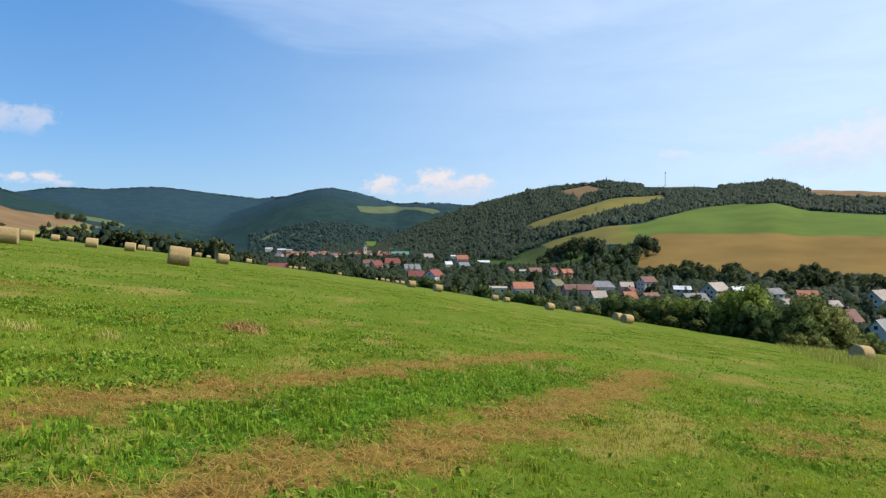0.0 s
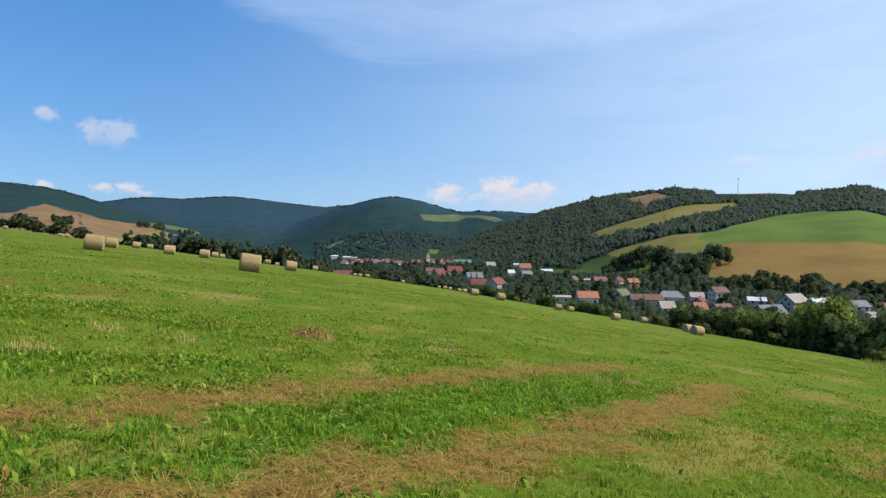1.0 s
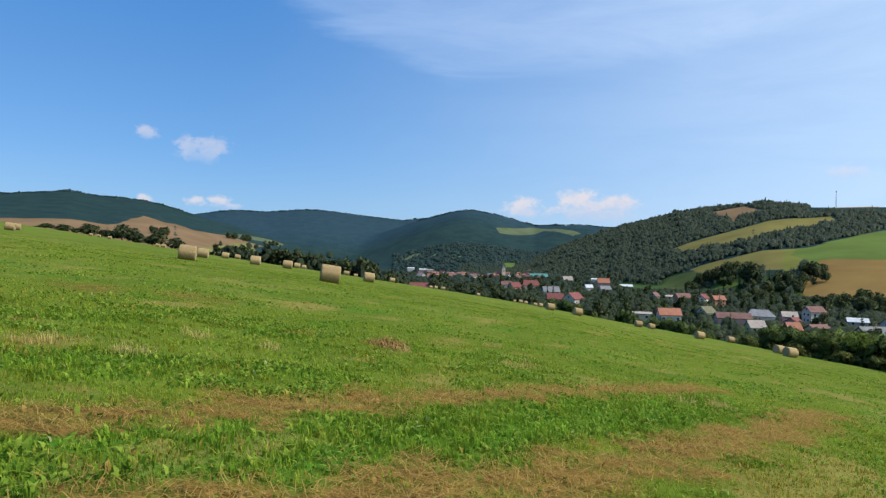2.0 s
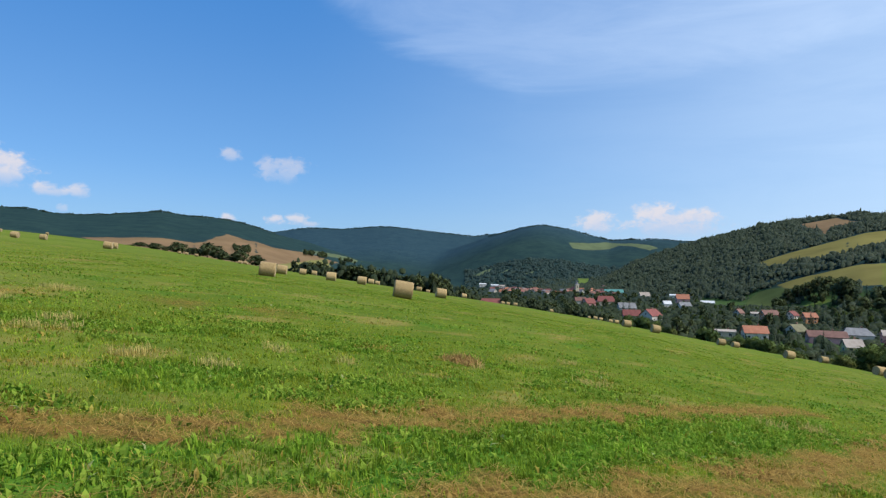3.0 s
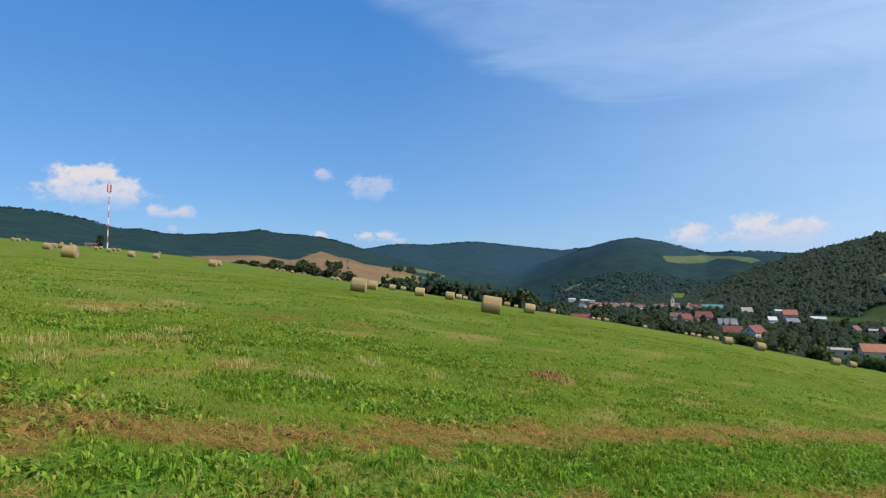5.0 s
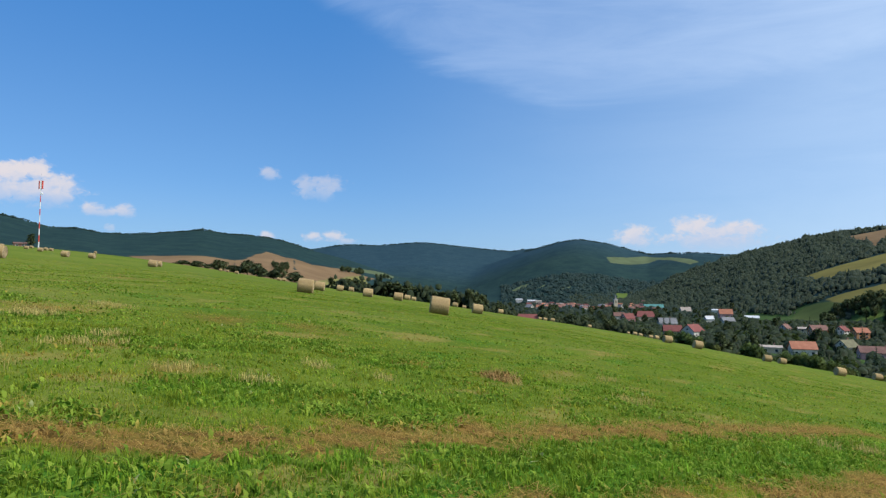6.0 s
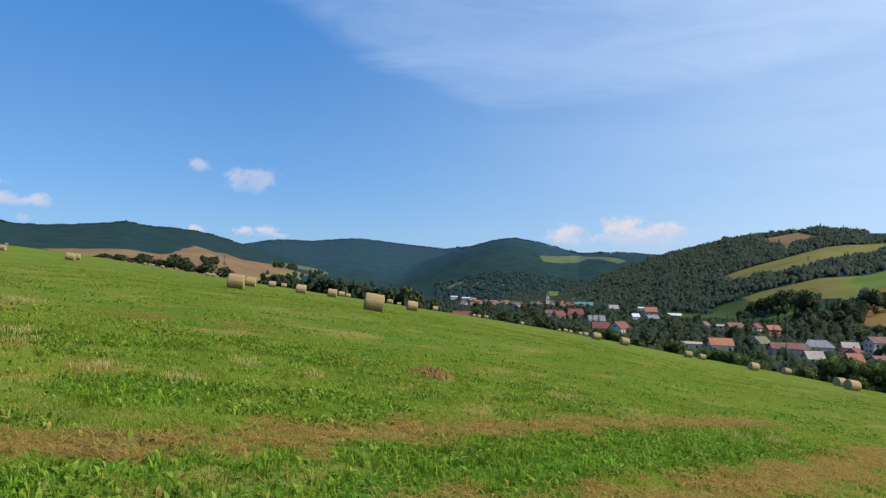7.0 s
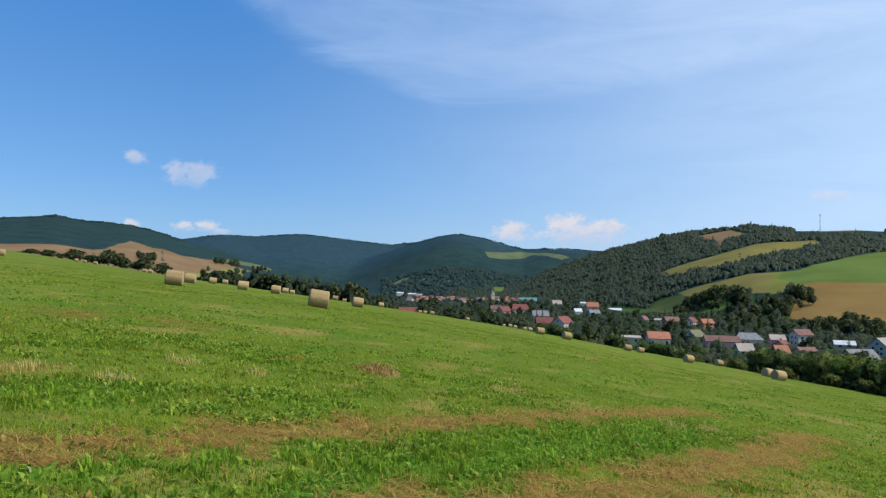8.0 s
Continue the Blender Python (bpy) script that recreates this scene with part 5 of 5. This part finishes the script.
# line of tall trees between the village and the stubble field: bearing, bearing height of the tops
ROW_TOPS = table([(-42, -2.6), (-35.12, -2.84), (-34.12, -2.89), (-32.14, -3.05), (-31.62, -2.47), (-30.84, -2.28), (-30.05, -2.23), (-29.12, -2.64), (-28.17, -2.76), (-26.93, -3.04), (-26.22, -2.91), (-25.36, -2.62), (-24.62, -2.16),
                  (-24.04, -2.58), (-23.31, -2.76), (-22.25, -2.55), (-21.18, -2.25), (-19.95, -2.53), (-18.87, -2.73), (-17.44, -3.1)])
for i in range(190):
    az = rng.uniform(-41, -16.8)
    back_row = i % 2
    d = float(np.interp(az, HILL_RIGHT[0], HILL_RIGHT[1])) + (rng.uniform(-30, -5) if back_row else rng.uniform(-75, -25))
    up = float(np.interp(az, ROW_TOPS[0], ROW_TOPS[1])) - (rng.uniform(0.0, 0.35) if back_row else rng.uniform(0.4, 1.0))
    tall = d * math.tan(radians(up)) - spot(az, d).z
    stand(rng.choice((OAK, OAK, ALDER, LIME)), az, d, tall / 11.4, rng.uniform(0, 6.28))


# ---- woods on the hills ----
def woods(name, label, mat, spacing, az0, az1, d0, d1, crown, keep, seed, lumps, cones=0.3, squat=1.15, fine=1.0):
    """A wood of lumpy crowns in one mesh."""
    rng = np.random.RandomState(seed)
    area = radians(az1 - az0) * (d1 * d1 - d0 * d0) / 2
    count = int(area / spacing ** 2)
    az, d = rng.uniform(az0, az1, count), np.sqrt(rng.uniform(d0 * d0, d1 * d1, count))
    x, y = -d * np.sin(np.radians(az)), d * np.cos(np.radians(az))
    ok = keep(x, y, az, d)
    x, y = x[ok], y[ok]
    bv, bf = ball(1)
    z = ground_z(x, y)
    size, tall = crown * rng.uniform(0.55, 1.2, len(x)) * (1 + 0.3 * wave(x, y, 55, 45)), rng.uniform(0.75, 1.3, len(x))
    pointed = rng.uniform(size=len(x)) < cones
    bits, ways = [], []
    for k in range(lumps):
        shift = rng.normal(size=(len(x), 3)) * (size * (0.2 / fine ** 0.6 if lumps > 1 else 0))[:, None]
        shift[pointed] *= 0.25
        r = size * fine * rng.uniform(0.36, 0.55, len(x)) if lumps > 1 else size * 0.55
        body = bv[None] * rng.uniform(0.72, 1.25, (len(x), len(bv), 1))
        slim = np.where(pointed, np.where(k, 0.42, 0.55), 1.0)
        body = body * np.stack([r * slim, r * slim, r * squat * tall * np.where(pointed, 1.7, 1.0)], 1)[:, None, :]
        body[pointed, :, :2] *= np.clip(1.0 - 0.45 * (bv[:, 2] + 0.6), 0.12, 1)[None, :, None]
        at = np.stack([x, y, z + size * squat * 0.42], 1) + shift * (1, 1, squat * 0.8)
        bits.append(body + at[:, None, :])
        ways.append(body / np.linalg.norm(body, axis=2)[:, :, None] * 0.55 + (0, 0, 0.75))
    verts = np.concatenate(bits)
    m = len(verts)
    faces = (bf[None] + (np.arange(m) * len(bv))[:, None, None]).reshape(-1, 3)
    tagged(new(name, mesh_of(name, verts.reshape(-1, 3), [faces], mat, True, np.concatenate(ways).reshape(-1, 3))), label, "woods", kind="stuff")
    return m


def on_hill(tab, low, high):
    def test(x, y, az, d):
        foot, crest = np.interp(az, tab[0], tab[1]), np.interp(az, tab[0], tab[3])
        t = (d - foot) / (crest - foot)
        return (t > low) & (t < high) & ~in_crops(x, y, 4)
    return test


def right_woods(x, y, az, d):
    foot, crest = np.interp(az, HILL_RIGHT[0], HILL_RIGHT[1]), np.interp(az, HILL_RIGHT[0], HILL_RIGHT[3])
    t = (d - foot) / (crest - foot)
    open_ground = (az < -10) & (t < 0.16) & (wave(x, y, 60, 44) < 0.25)
    return (t > 0.02) & (t < 1.05) & ~in_crops(x, y, 5) & ~open_ground & ~((az < -17) & (t < 0.14)) & ~((az < -17.4) & (az > -23.5) & (t > 0.84)) & ~((az < -30.2) & (t > 0.76))


woods("hillside_woods", "mixed dark green woods on the hillside above the fields", WOODS, 5.4, -38, 11, 450, 1850, 7.0, right_woods, 41, 2, 0.4, 0.95)
# these three distant woods wear the canopy colour with haze painted in
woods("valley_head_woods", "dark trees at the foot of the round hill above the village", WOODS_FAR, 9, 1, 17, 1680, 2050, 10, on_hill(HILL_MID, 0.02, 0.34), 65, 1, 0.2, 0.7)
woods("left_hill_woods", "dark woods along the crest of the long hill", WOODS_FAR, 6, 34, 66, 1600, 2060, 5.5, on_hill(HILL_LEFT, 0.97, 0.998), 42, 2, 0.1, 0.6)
woods("far_hill_woods", "dark woods along the far crests, bluish with painted haze", WOODS_FAR, 8, -4, 40, 2500, 3700, 7, lambda x, y, az, d: ((az < 15) & on_hill(HILL_MID, 0.965, 0.998)(x, y, az, d)) | ((az > 15) & on_hill(HILL_FAR, 0.965, 0.998)(x, y, az, d)), 43, 2, 0.0, 0.5)


def behind_meadow(x, y, az, d):
    return d > np.interp(az, FIELD_EDGE[0], FIELD_EDGE[1]) + 14


def house_room(x, y, az, d):
    """Clear of the houses and of the view down on them from the slope."""
    return off_houses(x, y) & behind_meadow(x, y, az, d) & ((az > 6) | (d < np.interp(az, HILL_RIGHT[0], HILL_RIGHT[1]) + 30))


def off_houses(x, y):
    ok = np.ones(np.shape(x), bool)
    for h in HOUSES:
        hx, hy = -h[3] * math.sin(radians(h[2])), h[3] * math.cos(radians(h[2]))
        ux, uy = hx / h[3], hy / h[3]
        along, across = (hx - x) * ux + (hy - y) * uy, np.abs((hx - x) * uy - (hy - y) * ux)
        half = h[4] * 0.62
        ok &= ~((across < half) & (along > -half - 3) & (along < half + 13))
    return ok


woods("garden_greenery", "dark green garden trees, shrubs and hedges between the houses", THICKET, 5.6, -39, 18, 190, 700, 3.6, house_room, 46, 3, 0.1, 0.9)
woods("village_greenery", "dark green trees of the far village gardens", WOODS, 9, -3, 18, 700, 1450, 7.0, lambda x, y, az, d: house_room(x, y, az, d) & (wave(x, y, 70, 48) > -0.25), 48, 3, 0.1, 0.8)
woods("belt_undergrowth", "dense dark green wood behind the meadow", THICKET, 4.2, 3.5, 33, 290, 470, 3.4, lambda x, y, az, d: house_room(x, y, az, d) & (d < np.interp(az, FIELD_EDGE[0], FIELD_EDGE[1]) + 110), 47, 3, 0.0, 1.0)


def wall_of_trees(past0, past1):
    def test(x, y, az, d):
        past = d - np.interp(az, FIELD_EDGE[0], FIELD_EDGE[1])
        return (past > past0) & (past < past1) & off_houses(x, y)
    return test


woods("belt_wood", "continuous dark green wood along the meadow's far edge", THICKET, 4.4, 18.6, 31.5, 280, 400, 6.4, wall_of_trees(8, 34), 49, 22, 0.5, 1.1, 0.4)
woods("belt_thicket", "lower dark green thicket along the meadow's far edge", THICKET, 3.8, 5.0, 19.0, 285, 430, 5.6, wall_of_trees(8, 32), 50, 20, 0.0, 1.1, 0.42)

# ---- grass and straw of the meadow ----
def blades(name, label, az0, az1, d0, d1, density, tall, wide, seed, straw_only=False, leafy=False, spots=None, tuft=0):
    """Single bent blades in one mesh, coloured by where they grow."""
    rng = np.random.RandomState(seed)
    area = radians(az1 - az0) * (d1 * d1 - d0 * d0) / 2
    count = int(area * density)
    az, d = rng.uniform(az0, az1, count), np.sqrt(rng.uniform(d0 * d0, d1 * d1, count))
    x, y = -d * np.sin(np.radians(az)), d * np.cos(np.radians(az))
    if spots:
        near = np.zeros(count)
        for sx, sy, r in spots:
            near = np.maximum(near, 1 - smooth01(np.hypot(x - sx, (y - sy) * 0.8) / r + 0.25 * wave(x, y, 0.5, 40)))
    straw, lush = straw_at(x, y), lush_at(x, y)
    dry = dry_at(x, y)
    chance = rng.uniform(size=count)
    if straw_only:
        ok = chance < straw * 0.9 + 0.02
    elif spots:
        ok = chance < near * 0.9
    elif tuft:
        ok = chance < np.clip(0.12 + 0.8 * lush + 0.6 * smooth01((wave(x, y, 1.8, 41) + 0.8 * wave(x, y, 0.7, 42) - 0.3) * 2), 0, 1) * (1 - 0.75 * straw)
    elif leafy:
        ok = chance < np.clip(0.03 + 0.28 * lush + 0.75 * clump_at(x, y), 0, 1) * (1 - 0.8 * straw) * (1 - 0.7 * dry)
    else:
        reach = np.hypot(x, y)
        ok = chance < (1 - 0.55 * straw) * (1 - smooth01((reach - 60) / 70)) * smooth01(0.1 + (reach - d0) / (0.35 * d0)) * (1 - smooth01((reach - 0.6 * d1) / (0.4 * d1)))
    x, y, straw, lush, dry, count = x[ok], y[ok], straw[ok], lush[ok], dry[ok], int(ok.sum())
    if tuft:
        cx, cy = np.repeat(x, tuft), np.repeat(y, tuft)
        tone = np.repeat(rng.uniform(0.72, 1.2, count), tuft)
        straw, lush, dry, count = np.repeat(straw, tuft), np.repeat(lush, tuft), np.repeat(dry, tuft), count * tuft
        x, y = cx + rng.normal(size=count) * 0.03, cy + rng.normal(size=count) * 0.03
    z = ground_z(x, y)
    h = tall * rng.uniform(0.45, 1.25, count) * (1 + 0.35 * lush) * (1 - 0.45 * straw) * (1 + 0.25 * wave(x, y, 0.8, 33))
    a = rng.uniform(0, 6.283, count)
    lean = rng.uniform(0.1, 0.75, count)
    w = wide * rng.uniform(0.6, 1.5, count) * (1 + 0.6 * lush)
    if not spots:
        lean = lean + rng.uniform(0.6, 1.5, count) * smooth01((np.hypot(x, y) - 4) / 26)
    if leafy:
        h, lean, w = tall * rng.uniform(0.5, 1.3, count), rng.uniform(0.3, 1.3, count), wide * rng.uniform(0.6, 1.4, count)
    if straw_only:
        h, lean, w = np.where(rng.uniform(size=count) < 0.025, rng.uniform(0.3, 0.55, count), rng.uniform(0.05, 0.26, count)), rng.uniform(2.5, 9.0, count), np.full(count, wide)
    if tuft:
        a = np.arctan2(y - cy, x - cx) + rng.uniform(-0.6, 0.6, count)
    out = np.stack([np.cos(a), np.sin(a), np.zeros(count)], 1)
    side = np.stack([-np.sin(a), np.cos(a), np.zeros(count)], 1) * w[:, None] / 2
    root = np.stack([x, y, z - 0.01], 1)
    reach = np.hypot(x, y)
    up = np.zeros((count, 3))
    up[:, 2] = 1
    if straw_only:
        l = h[:, None]
        root[:, 2] += rng.uniform(0.0, 0.07, count)
        mid, tip = root + out * l * 0.5 + up * 0.02, root + out * l + up * rng.uniform(-0.02, 0.05, count)[:, None]
    else:
        mid, tip = root + up * (h * 0.6)[:, None] + out * (h * lean * 0.3)[:, None], root + up * (h * np.maximum(1 - 0.25 * lean, 0.35))[:, None] + out * (h * lean)[:, None]
    verts = np.stack([root - side, root + side, mid + side * (1.6 if leafy else 0.85), mid - side * (1.6 if leafy else 0.85), tip], 1).reshape(-1, 3)
    k = np.arange(count)[:, None] * 5
    me = mesh_of(name, verts, [k + (0, 1, 2, 3), k + (3, 2, 4)], BLADE)
    green_a, green_b, deep = np.array((0.172, 0.25, 0.019)), np.array((0.285, 0.335, 0.034)), np.array((0.138, 0.285, 0.027))
    hay, dust = np.array((0.52, 0.365, 0.115)), np.array((0.275, 0.168, 0.045))
    mixer = rng.uniform(size=(count, 1))
    colour = green_a + (green_b - green_a) * mixer
    colour = colour + (deep - colour) * (lush * 0.65)[:, None]
    patch = 1 + 0.13 * wave(x, y, 1.1, 37) + 0.13 * wave(x, y, 3.5, 38)
    colour = colour * rng.uniform(0.75, 1.25, (count, 1))
    colour = colour * np.stack([patch * (1 + 0.10 * wave(x, y, 2.1, 39)), patch, patch], 1)
    colour = colour * (1 + np.outer(smooth01((np.hypot(x, y) - 10) / 25), (0.06, -0.04, -0.25)))
    if tuft:
        colour = colour * tone[:, None]
    if leafy:
        colour = np.array((0.09, 0.20, 0.018)) + np.array((0.21, 0.20, 0.038)) * mixer
        colour = np.where(rng.uniform(size=(count, 1)) < 0.006, np.array((0.36, 0.40, 0.17)), colour)
    withered = (rng.uniform(size=count) < np.clip(0.03 + 0.55 * dry + 0.62 * straw, 0, 0.95) * (1 - 0.85 * lush) * (1 - 0.4 * smooth01((reach - 40) / 40)))[:, None]
    straws = dust + (hay - dust) * rng.uniform(size=(count, 1))
    straws = np.where((straw < 0.3)[:, None], straws * np.array((0.92, 1.08, 0.75)), straws)
    colour = np.where(withered | straw_only | bool(spots), straws, colour)
    if spots:
        colour = (np.array((0.22, 0.25, 0.05)) + np.array((0.22, 0.17, 0.06)) * mixer ** 2) if spots is UNMOWN else np.array((0.37, 0.31, 0.10)) + np.array((0.32, 0.24, 0.10)) * mixer
    rgba = np.concatenate([np.repeat(colour, 5, 0), np.ones((count * 5, 1))], 1).astype(np.float32)
    me.attributes.new("tint", "FLOAT_COLOR", "POINT").data.foreach_set("color", rgba.ravel())
    tagged(new(name, me), label, "grass", kind="stuff")


blades("near_grass", "short mown green grass with dry stalks", -42, 72, 2.6, 10, 1400, 0.05, 0.006, 51)
blades("meadow_grass", "mown green grass with dry patches", -42, 70, 6.5, 22, 330, 0.05, 0.012, 52)
blades("far_grass", "mown green grass further up the slope", -42, 68, 14, 58, 60, 0.04, 0.026, 53)
blades("upper_grass", "mown green grass of the upper slope", -42, 68, 38, 125, 6, 0.045, 0.07, 55)
blades("broad_leaves", "low clumps of broad green clover and dock leaves", -42, 72, 3.0, 16, 680, 0.078, 0.021, 56, False, True)
blades("upper_broad_leaves", "low clumps of clover leaves further up the slope", -42, 70, 15, 60, 75, 0.075, 0.03, 63, False, True)
blades("grass_tufts", "taller tufts of fresh green grass", -42, 72, 3.2, 15, 30, 0.085, 0.009, 59, tuft=11)
blades("grass_behind", "short mown green grass of the slope", 70, 320, 0.3, 9.0, 420, 0.06, 0.013, 60)
blades("grass_underfoot", "short mown green grass underfoot", -42, 72, 0.3, 3.2, 600, 0.06, 0.011, 62)
blades("loose_straw", "loose golden straw left in rows on the mown grass", -45, 75, 1.0, 24, 950, 0.1, 0.0055, 54, True)
UNMOWN = ((39.0, 64.1, 5.0), (36.3, 58.5, 5.0), (33.9, 53.1, 5.0), (31.8, 49.0, 4.6), (29.9, 45.0, 4.6), (28.4, 42.0, 4.5), (27.0, 39.4, 4.5), (25.6, 34.6, 4.5))
blades("unmown_grass", "strip of tall olive unmown grass at the field's edge", -50, -28, 36, 82, 40, 0.45, 0.03, 58, False, False, UNMOWN)
DRY_TUFTS = ((-1.5, 13.4, 0.35), (-1.2, 13.9, 0.25), (-9.0, 6.8, 0.5), (-8.6, 7.2, 0.3), (-6.7, 6.6, 0.45), (-8.9, 5.2, 0.5), (-5.6, 6.9, 0.35), (-5.0, 9.5, 0.3), (-9.6, 8.0, 0.4), (1.9, 12.6, 0.3), (2.6, 13.2, 0.35),
             (-6.2, 9.3, 0.4), (-3.6, 12.6, 0.3), (-7.6, 4.6, 0.4), (-2.4, 17.0, 0.4), (-13.0, 9.0, 0.6), (-15.0, 12.5, 0.7), (6.0, 12.0, 0.3))
blades("dry_tufts", "tufts of pale dry standing grass", -45, 75, 3.5, 20, 800, 0.14, 0.007, 57, False, False, DRY_TUFTS)


def make_straw_heap(x, y, r, tall, seed):
    """A small trampled heap of old straw."""
    rng = np.random.RandomState(seed)
    thing = tagged(new("straw_heap"), "small rust-brown heap of old straw on mown grass", "straw heap")
    thing.location = (x, y, float(ground_z(x, y)) - 0.02)
    count = 520
    a, q = rng.uniform(0, 6.283, count), rng.uniform(0, 1, count) ** 0.8 * r
    at = np.stack([q * np.cos(a) * 1.4, q * np.sin(a), tall * (1 - (q / r) ** 2) * rng.uniform(0.3, 1.0, count)], 1)
    b = rng.uniform(0, 6.283, count)
    way = np.stack([np.cos(b), np.sin(b), rng.uniform(0.1, 1.8, count)], 1) * rng.uniform(0.04, 0.11, (count, 1))
    side = np.stack([-np.sin(b), np.cos(b), np.zeros(count)], 1) * 0.005
    verts = np.stack([at - way - side, at - way + side, at + way + side, at + way - side], 1).reshape(-1, 3)
    stalks = new("tangled_straw", mesh_of("tangled_straw", verts, [np.arange(count * 4).reshape(-1, 4)], OLD_STRAW))
    stalks.parent = thing


OLD_STRAW = plain("old_straw", (0.27, 0.155, 0.05), (0.40, 0.25, 0.09), 0.2, 0.9)
make_straw_heap(-4.1, 12.8, 0.42, 0.10, 61)
